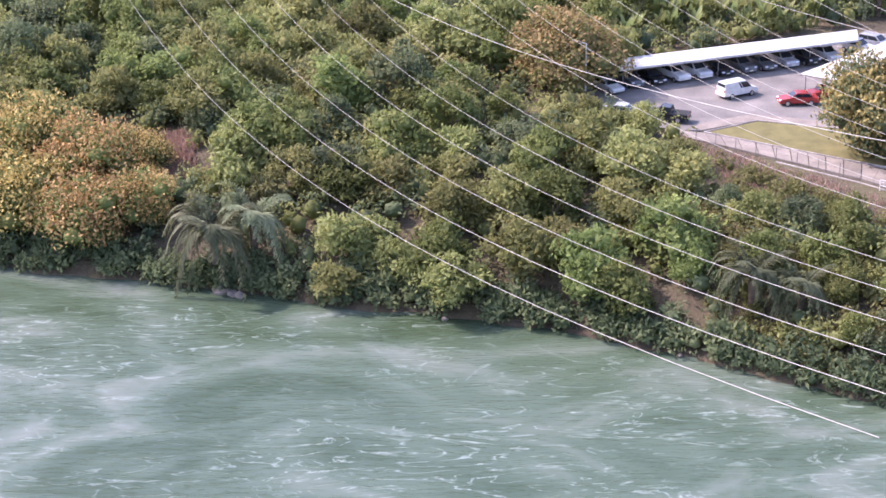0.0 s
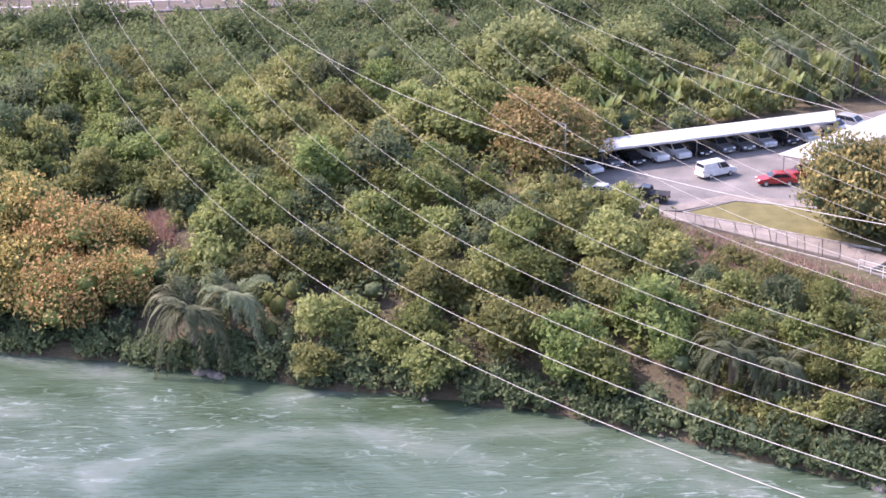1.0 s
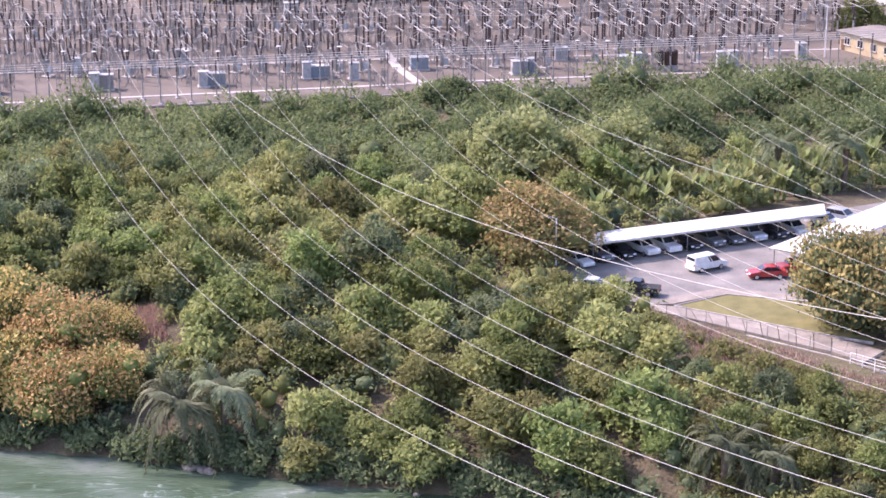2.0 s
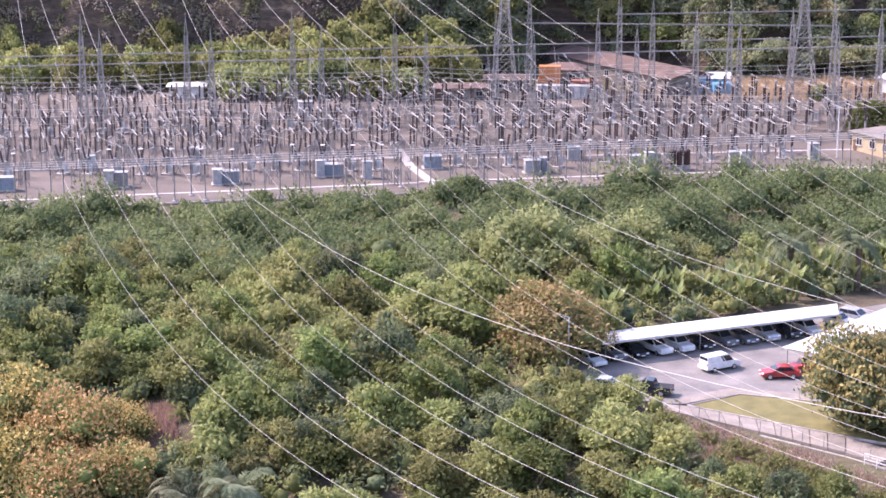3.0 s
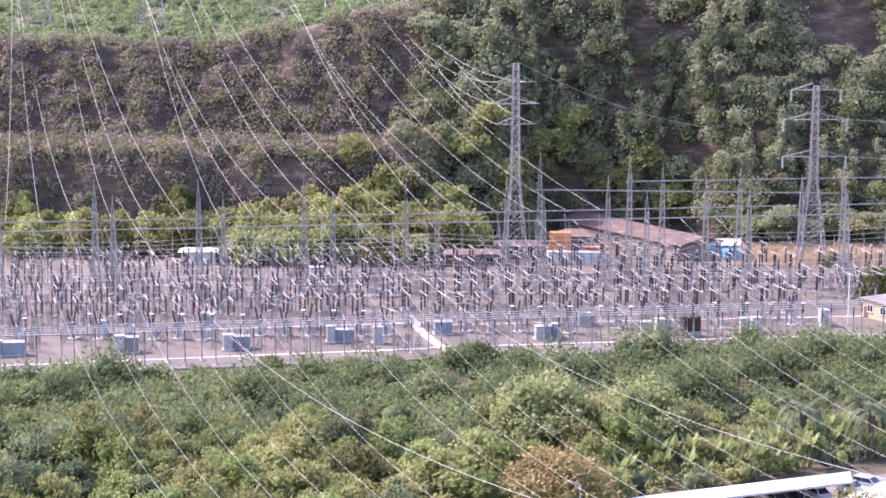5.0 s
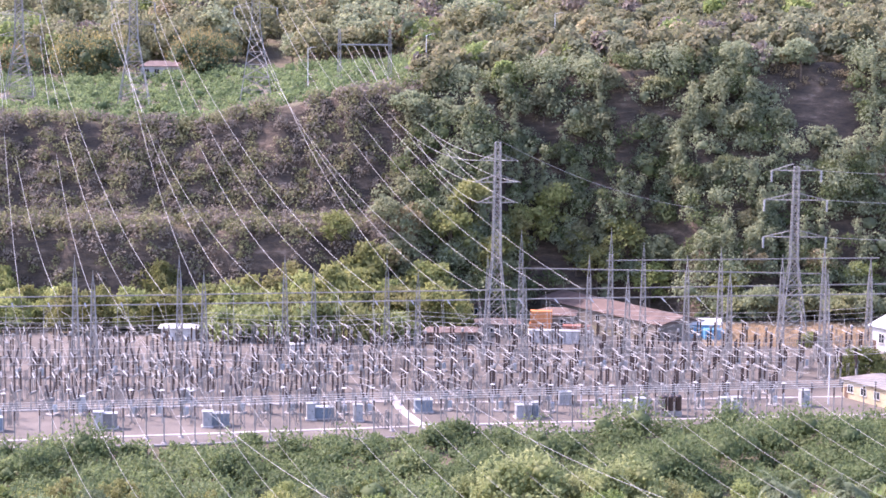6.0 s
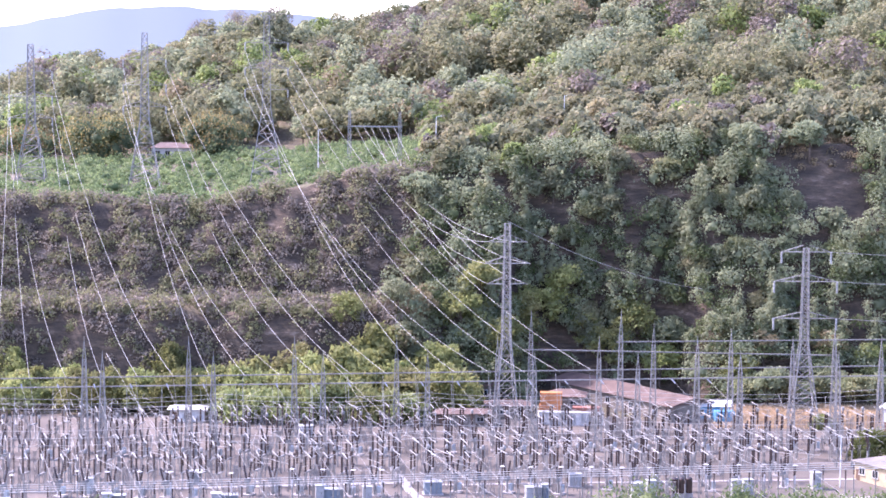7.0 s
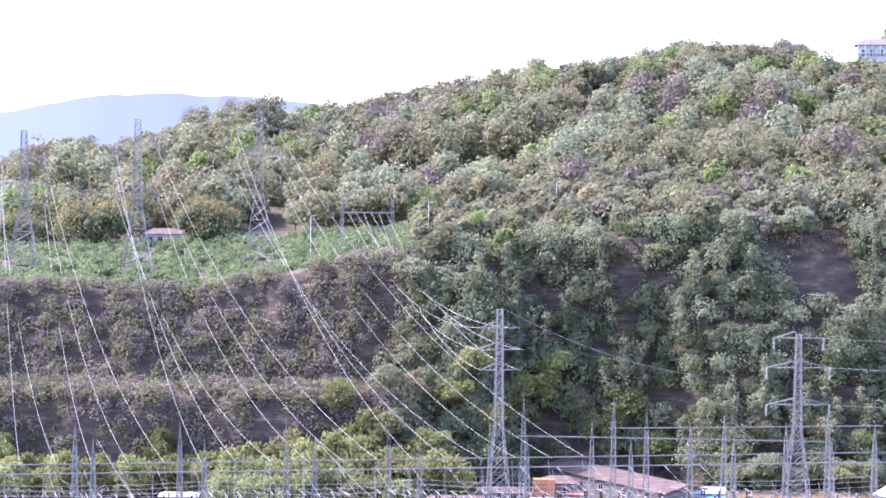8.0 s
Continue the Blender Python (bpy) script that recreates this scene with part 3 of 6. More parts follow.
# dense hanging wood on the steep slope
x, y = scatter(1000, -12, 135, 424, 466, lambda x, y: (x > -6 + 5 * np.sin(y) + 0.25 * (y - 435)) & ~((x > 86) & (x < 103) & (y > 446)) & ~((x > 22) & (x < 60) & (y < 439)), 12)
h = rng.uniform(0.5, 7.5, len(x)) * np.clip((470 - y) / 25, 0.25, 1)
r = rng.uniform(1.4, 3.2, len(x)) * np.where(waves(x, y, 6.0, 8.0) > 0.3, 1.5, 1.0)
for mat_, sel in ((LEAF_SLOPE, np.arange(len(x)) % 3 < 2), (LEAF_CREEPER, np.arange(len(x)) % 3 == 2)):
    cl = Cloud()
    cl.blobs(np.stack([x, y - 1, land(x, y) + h], 1)[sel] - np.array([0, 2.0, 0]) * (waves(x, y, 7.0, 8.5) > 0.2)[sel][:, None], r[sel], 190, 0.85, 0.4, 0.9, 0.25, 0.6, True)
    stuff("slope_wood", cl, mat_, "dense dark wood draped in creepers on the steep slope", "woodland")

# terrace greenery
x, y = scatter(1150, -160, 20, 459, 592, lambda x, y: x < 2, 12)
r = rng.uniform(0.8, 2.0, len(x)) * np.where(rng.random(len(x)) < 0.3, 1.9, 1.0)
cl = Cloud()
cl.blobs(np.stack([x, y, land(x, y) + r * 0.3], 1), r, 60, 0.9, 0.5, 0.7)
stuff("terrace_scrub", cl, LEAF_CREEPER, "low sunlit green scrub on the terrace over the rock face", "scrub")
# columns of creepers that hang from the taller trees of the slope
x, y = scatter(75, 8, 125, 430, 458, lambda x, y: ~((x > 22) & (x < 60) & (y < 441)) & ~((x > 86) & (x < 103) & (y > 446)), 8)
cl = Cloud()
for k in range(6):
    r = rng.uniform(1.0, 1.7, len(x)) * (1.25 - 0.12 * k)
    c = np.stack([x + rng.normal(0, 0.4, len(x)), y - 3 + rng.normal(0, 0.4, len(x)), land(x, y) + 1.0 + k * 1.75], 1)
    cl.blobs(c, r, 46, 0.7, 0.55, 1.25, -0.5)
stuff("creeper_columns", cl, LEAF_SLOPE, "green creepers hanging in columns over slope trees, paled for haze", "creepers")

# the wooded hill: tall uneven crowns on trunks, some thin and brown
def far_woods(x, y, tone, wide, tall, kinds, name, label):
    """Crowns of six clumps each, round, domed or columnar, over short trunks."""
    z = land(x, y)
    for mat_, lo, hi, hull, n in kinds:
        sel = np.flatnonzero((tone >= lo) & (tone < hi))
        if not len(sel):
            continue
        cl = Cloud()
        w, h = wide[sel], tall[sel]
        foot = np.stack([x[sel], y[sel], z[sel]], 1)
        for k in range(6):
            az = k * 2.4 + rng.uniform(0, 1.4, len(sel))
            up = (0.42, 0.5, 0.58, 0.68, 0.78, 0.86)[k]
            out = w * (0.62, 0.6, 0.55, 0.42, 0.3, 0.05)[k] * rng.uniform(0.6, 1.1, len(sel))
            c = foot + np.stack([np.cos(az) * out, np.sin(az) * out, h * up * rng.uniform(0.88, 1.08, len(sel))], 1)
            cl.blobs(c, w * rng.uniform(0.42, 0.68, len(sel)), n * 2, 1.75, hull * 0.62, 0.85, 0.25, 0.8, True)
        stuff(name, cl, mat_, label, "woodland")


FAR_KINDS = ((LEAF_HILL, -9, 0.15, 0.5, 38), (LEAF_SLOPE, 0.15, 0.55, 0.5, 38), (LEAF_GREEN, 0.55, 0.76, 0.5, 38), (LEAF_AMBER, 0.76, 0.84, 0.3, 34), (LEAF_BARE, 0.84, 9, 0.0, 36))
x, y = scatter(2000, -240, 260, 596, 866, lambda x, y: ~((x < -40) & (y < 618)) & ~((x > 166) & (y > 755)), 14)
tone = waves(x, y, 26.0, 3.0) * 0.7 + rng.normal(0, 0.5, len(x))
wide = rng.uniform(3.8, 7.4, len(x)) * np.where(rng.random(len(x)) < 0.2, 1.3, 1.0)
shrink = interp(y, [720, 800, 866], [1.0, 0.8, 0.6])
wide = wide * shrink
far_woods(x, y, tone, wide, wide * rng.uniform(1.3, 2.3, len(x)) * shrink, FAR_KINDS, "hill_wood", "mixed dry-season woodland on the hillside")
# brushwood and trees along the upper edge of the steep slope
x, y = scatter(520, -4, 150, 458, 600, lambda x, y: x > 0, 12)
tone = waves(x, y, 14.0, 5.0) * 0.6 + rng.normal(0, 0.5, len(x))
wide = rng.uniform(2.2, 4.4, len(x))
far_woods(x, y, tone, wide, wide * rng.uniform(1.3, 2.2, len(x)), FAR_KINDS, "terrace_wood", "olive and brown brushwood along the upper terrace")
x = rng.uniform(2, 135, 260)
y = rng.uniform(456, 470, 260)
cl = Cloud()
r = rng.uniform(0.8, 1.7, 260)
cl.blobs(np.stack([x, y, land(x, y) + r * 0.5], 1), r, 50, 0.6, 0.4)
stuff("dry_scrub", cl, LEAF_AMBER, "amber dry scrub along the rim of the steep slope", "scrub")

# ---- taller single trees behind the switchyard, on the slope, the terrace and the skyline ----
mid = [tree_model("acacia_tree", "yellow-green low tree at the back of the switchyard", "tree", "trees behind the switchyard", LEAF_BRIGHT, 4.2, 6.2, -0.4, 20, 90, 0.75),
       tree_model("broadleaf_tree", "dusty olive tree at the foot of the rock face", "tree", "trees behind the switchyard", LEAF_OLIVE, 4.4, 7.5, 0.5, 18, 80, 0.8),
       tree_model("broadleaf_tree", "tall olive tree behind the switchyard", "tree", "trees behind the switchyard", LEAF_OLIVE, 5.0, 15.0, 4.0, 22, 80, 0.85, flat=0.6, trunk=0.3),
       tree_model("broadleaf_tree", "tall amber dry-season tree behind the switchyard", "tree", "trees behind the switchyard", LEAF_AMBER, 4.8, 14.0, 4.0, 20, 70, 0.85, hull=0.35, flat=0.6, trunk=0.3)]
for i in range(22):
    x = -44 + 42 * (i + rng.uniform(0, 1)) / 22
    place(mid[0], x, rng.uniform(394, 404), rng.uniform(1.0, 1.35) * (0.7 + 0.45 * math.sin(math.pi * (x + 46) / 46)))
for i in range(64):
    x = rng.uniform(-100, 8)
    place(mid[1], x, rng.uniform(401, 424), rng.uniform(0.7, 1.2) * (1.35 if x > -40 else 1.0), None, rng.uniform(0.8, 1.2))
for x, y, s, k in ((-18, 428, 0.8, 2), (-11, 424, 0.75, 2), (-5, 426, 0.95, 3), (-1, 432, 0.9, 3), (3, 422, 0.95, 2), (8, 432, 1.05, 2), (12, 436, 1.1, 2), (17, 430, 1.05, 2),
                   (21, 440, 1.1, 2), (26, 444, 1.1, 2), (32, 446, 1.0, 2), (37, 443, 0.8, 2), (42, 441, 1.0, 2), (48, 443, 1.1, 2), (54, 438, 0.9, 2), (70, 426, 0.8, 2), (76, 430, 0.9, 3), (92, 430, 0.9, 3), (100, 428, 0.8, 2)):
    place(mid[k], x, y, s, None, rng.uniform(0.85, 1.05))
spread = [tree_model("slope_tree", "pale green spreading tree on the steep wooded slope", "tree", "slope trees", LEAF_SLOPE, 4.6, 9.5, 3.5, 18, 74, 0.8, flat=0.42, trunk=0.25),
          tree_model("slope_tree", "olive spreading tree on the steep wooded slope, paled for haze", "tree", "slope trees", LEAF_HILL, 4.2, 8.0, 2.5, 17, 74, 0.8, flat=0.45, trunk=0.22),
          tree_model("slope_tree", "dark green tall tree on the steep wooded slope", "tree", "slope trees", LEAF_SLOPE, 3.8, 11.0, 2.0, 18, 74, 0.8, flat=0.8, trunk=0.25)]
for i in range(64):
    x, y = rng.uniform(-8, 112), rng.uniform(424, 458)
    y = y + 16 * (456 - y) / 32 if 18 < x < 64 else y
    place(spread[int(rng.choice((0, 1, 2, 2)))], x, y, rng.uniform(0.65, 1.15))
for i in range(16):
    place(spread[int(rng.choice((1, 2)))], rng.uniform(66, 108), rng.uniform(418, 426), rng.uniform(0.6, 1.0))
thin = tree_model("bare_tree", "thin bare grey-brown tree on the skyline", "tree", "skyline trees", LEAF_BARE, 5.5, 14.0, 5.0, 26, 44, 0.7, hull=0.0, trunk=0.35, twiggy=True)
full = tree_model("hill_tree", "tall leafy hill tree standing over the woodland", "tree", "skyline trees", LEAF_SLOPE, 5.5, 14.0, 3.0, 26, 60, 0.9, trunk=0.4)
for x, y, s in ((-100, 840, 0.9), (-84, 842, 1.0), (-66, 840, 1.1), (-36, 838, 0.7), (20, 842, 0.9), (48, 842, 0.9), (66, 840, 0.7), (-58, 700, 1.0), (2, 760, 1.0), (40, 720, 1.0), (150, 800, 0.9)):
    place(thin, x, y, s)
for i in range(34):
    place(thin, rng.uniform(-150, 165), rng.uniform(760, 838), rng.uniform(0.5, 0.85))
for i in range(26):
    place(full, rng.uniform(-150, 165), rng.uniform(600, 800), rng.uniform(0.5, 0.9))
for x, y, s in ((-154, 838, 0.8), (-63, 760, 1.6), (-62, 640, 1.05), (-12, 842, 0.75), (55, 690, 1.0), (62, 700, 0.9), (112, 842, 0.7), (208, 846, 1.3), (140, 720, 0.8), (-120, 660, 0.7)):
    place(full, x, y, s)
dome = tree_model("mango_tree", "broad mango tree with rusty blossom beside the terrace house", "tree", "mango trees", LEAF_DARK, 9.0, 10.0, -0.5, 40, 130, 0.8, LEAF_RUST, cover=0.45, trunk=0.4)
for x, y, s, tall in ((-101, 590, 1.3, 1.0), (-66, 590, 1.12, 1.12), (-126, 600, 1.0, 1.0)):
    place(dome, x, y, s, None, tall)
tallies = tree_model("broadleaf_tree", "feathery yellow-green tree rising over the scrub near the car park", "tree", "riverside thicket", LEAF_BRIGHT, 4.6, 7.4, -0.3, 26, 140, 0.5)
for x, y, s in ((14.2, 245, 1.42), (8.6, 249, 0.95), (27.8, 246, 1.32), (21, 250, 0.9), (33, 252, 0.8)):
    place(tallies, x, y, s)
shady = tree_model("broadleaf_tree", "dark green tree rising over the scrub", "tree", "riverside thicket", LEAF_DARK, 4.6, 8.0, -0.3, 24, 130, 0.56)
for x, y, s in ((-48, 232, 1.0), (-60, 240, 1.0), (-42, 240, 0.9), (0, 234, 0.8), (4, 240, 0.7), (-26, 199, 0.55)):
    place(shady, x, y, s)
retire(mid + spread + [thin, full, dome, tallies, shady])


# ---- palms and bananas ----
def frond(cl, base, az, length, droop, leaflets=36, w=0.6):
    """One pinnate frond: leaflets in two rows along an arching rib."""
    s = np.linspace(0.08, 1, leaflets)
    out = np.array([math.cos(az), math.sin(az), 0])
    lift = 1.3
    rib = np.array(base) + out * (length * s * (1 - 0.25 * s))[:, None] + np.array([0, 0, 1.0]) * (length * (lift * s - droop * s * s))[:, None]
    side = np.array([-math.sin(az), math.cos(az), 0])
    tip = np.gradient(rib, axis=0)
    for sg in (-1, 1):
        d = unit(tip) * 0.75 + side * sg * 0.8 + np.array([0, 0, -0.42]) + rng.normal(0, 0.08, (leaflets, 3))
        cl.leaves(rib, d, length * w * 0.36 * (1.2 - s * 0.75), 0.13, np.array([0, 0, 1.0]) + out * 0.25 + rng.normal(0, 0.15, (leaflets, 3)))
    cl.leaves(rib[:-1], np.diff(rib, axis=0), np.linalg.norm(np.diff(rib, axis=0), axis=1) * 1.3, 0.35)


def palm(x, y, height, length, count, label):
    t = thing("oil_palm", (x, y, float(land(x, y))), label, "palm", "oil palms")
    bm = bmesh.new()
    lathe(bm, [(0.42, -0.5), (0.36, height * 0.3), (0.40, height * 0.7), (0.5, height), (0.2, height + 0.5)], n=9)
    part("trunk", bm, BARK, t)
    cl = Cloud()
    for i in range(count):
        frond(cl, (0, 0, height), i * 2.399 + rng.uniform(-0.2, 0.2), length * rng.uniform(0.8, 1.1), 0.75 + 2.1 * (i % 7) / 7)
    ob = new("fronds", cl.mesh("fronds", LEAF_PALM))
    ob.parent = t


palm(-22.4, 174.0, 4.6, 6.6, 46, "grey-green oil palm arching over the river bank")
palm(-18.6, 175.4, 4.0, 5.4, 38, "grey-green oil palm arching over the river bank")
palm(28.2, 160.4, 3.2, 5.2, 40, "grey-green oil palm on the river bank")
palm(32.4, 159.0, 2.4, 4.4, 32, "grey-green oil palm on the river bank")
palm(48.4, 246.0, 5.4, 4.8, 44, "dusty oil palm behind the car shelter")
palm(56.9, 243.5, 5.6, 5.0, 44, "dusty oil palm behind the car shelter")


def banana_model():
    t = thing("banana_plant", (0, 0, -500), "pale green banana plant behind the car shelter", "banana plant", "banana grove")
    bm = bmesh.new()
    lathe(bm, [(0.2, -0.3), (0.15, 1.2), (0.08, 2.2)], n=7)
    part("stem", bm, LEAF_BANANA, t)
    for k in range(7):
        az, ln = k * 2.4, 2.7
        bm = bmesh.new()
        rows = []
        for i in range(6):
            s = i / 5
            c = Vector((math.cos(az), math.sin(az), 0)) * (ln * 0.42 * s) + Vector((0, 0, 1.7 + ln * (1.15 * s - (0.12 + 0.06 * k) * 1.5 * s * s)))
            w = 0.34 * math.sin(math.pi * (0.12 + 0.85 * s))
            sd = Vector((-math.sin(az), math.cos(az), 0)) * w
            rows.append([bm.verts.new(c - sd + Vector((0, 0, 0.08))), bm.verts.new(c), bm.verts.new(c + sd + Vector((0, 0, 0.08)))])
        for a, b in zip(rows, rows[1:]):
            for j in range(2):
                bm.faces.new((a[j], a[j + 1], b[j + 1], b[j]))
        part("leaf", bm, LEAF_BANANA, t)
    return t


ban = banana_model()
for i in range(78):
    x = rng.uniform(22, 64)
    y = interp(x, [15, 25, 60], [218, 225, 245]) + rng.uniform(0.5, 11)
    place(ban, x, float(y), rng.uniform(0.8, 1.25))
retire([ban])

# ---- car park ----
LOT = 8.06
bm = slab(bmesh.new(), [(14.5, 203), (20, 200.2), (25.3, 197.2), (28.2, 197), (34.5, 201), (43.2, 198), (60, 190), (66, 240), (50, 232), (24, 218), (14.5, 213)], 7.0, LOT)
tagged(part("asphalt", bm, ASPHALT), "sun-bleached grey asphalt of a car park", "car park", kind="structure")
bm = slab(bmesh.new(), [(28.2, 196.2), (34.5, 200.0), (43, 197.2), (50, 192), (47, 184), (43.2, 186.2)], 7.0, LOT + 0.05)
tagged(part("lawn", bm, LAWN), "dry yellow-green lawn inside a kerb", "lawn", kind="structure")
path_rim = [((25.4, 197.0), (26.3, 194.4)), ((28.2, 196.0), (28.5, 192.8)), ((43.2, 186.0), (42.2, 181.6)), ((47.5, 181.5), (44.8, 178.4))]
walk_way = tagged(new("pavement"), "pale concrete footpath beside the lawn", "footpath", kind="structure")
PALE_PATH = surface("pale concrete paving", [(0.3, (0.17, 0.145, 0.12)), (0.7, (0.25, 0.215, 0.18))], 0.6, 0.9)
for (a0, b0), (a1, b1) in zip(path_rim, path_rim[1:]):
    n = max(1, int(math.dist(a0, a1) / 1.9))
    for i in range(n):
        s, e = i / n, (i + 1) / n - 0.006
        mixp = lambda p, q, t: (p[0] + (q[0] - p[0]) * t, p[1] + (q[1] - p[1]) * t)
        bm = slab(bmesh.new(), [mixp(a0, a1, s), mixp(a0, a1, e), mixp(b0, b1, e), mixp(b0, b1, s)], 7.2, LOT + 0.08 + 0.01 * (i % 3))
        part("paving_panel", bm, PALE_PATH, walk_way)
bm = slab(bmesh.new(), [(27, 198.6), (34.3, 202.6), (42.8, 199.5), (52, 195.5), (51.6, 194), (43, 197.4), (34.5, 200.4), (28, 197.0)], 7.2, LOT + 0.04)
tagged(part("apron", bm, PALE_PATH), "pale concrete apron between lawn and asphalt", "apron", kind="structure")
kerb = tagged(new("kerb"), "low concrete kerb round the lawn", "kerb", kind="structure")
rim = [(28.2, 196.2), (34.5, 200.0), (43, 197.2), (50, 192)], [(28.2, 196.2), (43.2, 186.2), (47, 184)]
for line in rim:
    for p, q in zip(line, line[1:]):
        n = int(math.dist(p, q) / 1.0)
        for i in range(n):
            a = Vector((*p, 0)).lerp(Vector((*q, 0)), i / n)
            b = Vector((*p, 0)).lerp(Vector((*q, 0)), (i + 0.97) / n)
            bm = bmesh.new()
            box(bm, (0, 0, LOT + 0.03), ((b - a).length, 0.16, 0.28), Matrix.Translation((a + b) / 2) @ pose(0, 0, 0, 0, 0, math.degrees(math.atan2(b.y - a.y, b.x - a.x))), 0.02)
            part("kerb_stone", bm, CONCRETE, kerb)

WHITE_SHEET = surface("white painted roof sheet", [(0.3, (0.44, 0.43, 0.41)), (0.7, (0.56, 0.55, 0.53))], 0.5, 0.45, 0, 0.1)
POST = plain("grey painted post", (0.20, 0.195, 0.19), 0.6)


def shelter(name, p, u, length, depth, front, back, label, skew=0.0):
    """Car shelter: ribbed sheet roof in strips on beams and posts. p: near corner, u: its run, depth to the left of u."""
    u = Vector((*u, 0)).normalized()
    v = Vector((-u.y, u.x, 0)) + u * skew
    t = thing(name, (*p, LOT), label, "car shelter", "car shelters")
    n = int(length / 1.1)
    for i in range(n):
        bm = bmesh.new()
        s0, s1 = length * i / n, length * (i + 0.985) / n
        cs = [u * s0, u * s1, u * s1 + v * depth, u * s0 + v * depth]
        zs = [front, front, back, back]
        lo = [bm.verts.new(c + Vector((0, 0, z))) for c, z in zip(cs, zs)]
        hi = [bm.verts.new(c + Vector((0, 0, z + 0.08))) for c, z in zip(cs, zs)]
        bm.faces.new(hi)
        bm.faces.new(lo[::-1])
        for k in range(4):
            bm.faces.new((lo[k], lo[(k + 1) % 4], hi[(k + 1) % 4], hi[k]))
        part("roof_sheet", bm, WHITE_SHEET, t)
    for d, z in ((0.06, front), (depth - 0.06, back)):
        bm = bmesh.new()
        tube(bm, v * d + Vector((0, 0, z - 0.1)), u * length + v * d + Vector((0, 0, z - 0.1)), 0.1, 4)
        part("eaves_beam", bm, WHITE_SHEET if d < 1 else POST, t)
    m = max(2, int(length / 5.5))
    for i in range(m + 1):
        for d, z in ((0.7, front), (depth - 0.5, back)):
            if d < 1 and i % 2:
                continue
            bm = bmesh.new()
            c = u * (0.4 + (length - 0.8) * i / m) + v * d
            tube(bm, c, c + Vector((0, 0, z - 0.05)), 0.06, 7)
            box(bm, c + Vector((0, 0, 0.04)), (0.25, 0.25, 0.08))
            part("post", bm, POST, t)
        bm = bmesh.new()
        c = u * (0.4 + (length - 0.8) * i / m)
        tube(bm, c + v * 0.1 + Vector((0, 0, front - 0.15)), c + v * (depth - 0.1) + Vector((0, 0, back - 0.15)), 0.06, 4)
        part("rafter", bm, POST, t)
    return t


shelter("car_shelter", (20.3, 211.0), (29.6, 11.8), 32.0, 5.0, 2.55, 2.2, "long white sheet-roofed car shelter over parked cars", 0.62)
shelter("car_shelter", (44.6, 205.6), (16.6, 17.2), 26.0, 5.4, 2.75, 2.5, "broad white sheet-roofed car shelter beside a mango tree")

# ---- vehicles ----
GLASS_DARK = plain("dark car glass", (0.02, 0.024, 0.028), 0.08)
TYRE = plain("black tyre rubber", (0.02, 0.02, 0.02), 0.85)
RIM = plain("alloy rim", (0.5, 0.5, 0.52), 0.3, 0.8)
LAMP_CLEAR = plain("clear headlight", (0.7, 0.72, 0.75), 0.1)
LAMP_RED = plain("red tail light", (0.35, 0.02, 0.02), 0.2)
PLATE = plain("pale number plate", (0.6, 0.6, 0.5), 0.5)
PAINTS = {"white": plain("white car paint", (0.58, 0.58, 0.57), 0.25), "red": plain("red car paint", (0.30, 0.03, 0.025), 0.25),
          "black": plain("black car paint", (0.025, 0.025, 0.028), 0.2), "grey": plain("dark grey car paint", (0.12, 0.125, 0.13), 0.22),
          "silver": plain("silver car paint", (0.48, 0.49, 0.5), 0.25, 0.4)}
SHAPES = {  # length, width, belt outline (x, z), roof outline (x, z); the front is +x
    "sedan": (4.5, 1.76, [(-2.2, 0.35), (-2.22, 0.85), (-1.5, 0.98), (0.75, 0.95), (2.0, 0.78), (2.22, 0.6), (2.2, 0.3)], [(-1.65, 0.95), (-0.95, 1.42), (0.25, 1.45), (1.05, 0.93)]),
    "suv": (4.6, 1.86, [(-2.25, 0.4), (-2.3, 1.0), (-2.1, 1.12), (0.9, 1.08), (2.1, 0.98), (2.28, 0.75), (2.25, 0.38)], [(-2.1, 1.1), (-1.85, 1.68), (0.2, 1.72), (1.1, 1.06)]),
    "van": (4.75, 1.88, [(-2.36, 0.38), (-2.38, 1.12), (1.1, 1.12), (2.1, 0.98), (2.36, 0.7), (2.34, 0.36)], [(-2.34, 1.1), (-2.2, 1.86), (0.7, 1.9), (1.55, 1.06)]),
    "pickup": (5.1, 1.85, [(-2.55, 0.5), (-2.55, 1.08), (0.95, 1.08), (2.3, 1.0), (2.52, 0.75), (2.5, 0.45)], [(-0.75, 1.06), (-0.55, 1.7), (0.45, 1.72), (1.15, 1.06)]),
}


def prism(outline, w0, w1, bevel):
    """A side outline given width, narrower at the top."""
    bm = bmesh.new()
    zs = [z for _, z in outline]
    lo, hi = min(zs), max(zs)
    rings = []
    for s in (-1, 1):
        rings.append([bm.verts.new((x, s * (w0 + (w1 - w0) * (z - lo) / (hi - lo)) / 2, z)) for x, z in outline])
    n = len(outline)
    bm.faces.new(rings[0])
    bm.faces.new(rings[1][::-1])
    for i in range(n):
        bm.faces.new((rings[0][i], rings[1][i], rings[1][(i + 1) % n], rings[0][(i + 1) % n]))
    bmesh.ops.recalc_face_normals(bm, faces=bm.faces[:])
    if bevel:
        bmesh.ops.bevel(bm, geom=bm.edges[:], offset=bevel, segments=2, affect="EDGES", profile=0.6)
    return bm


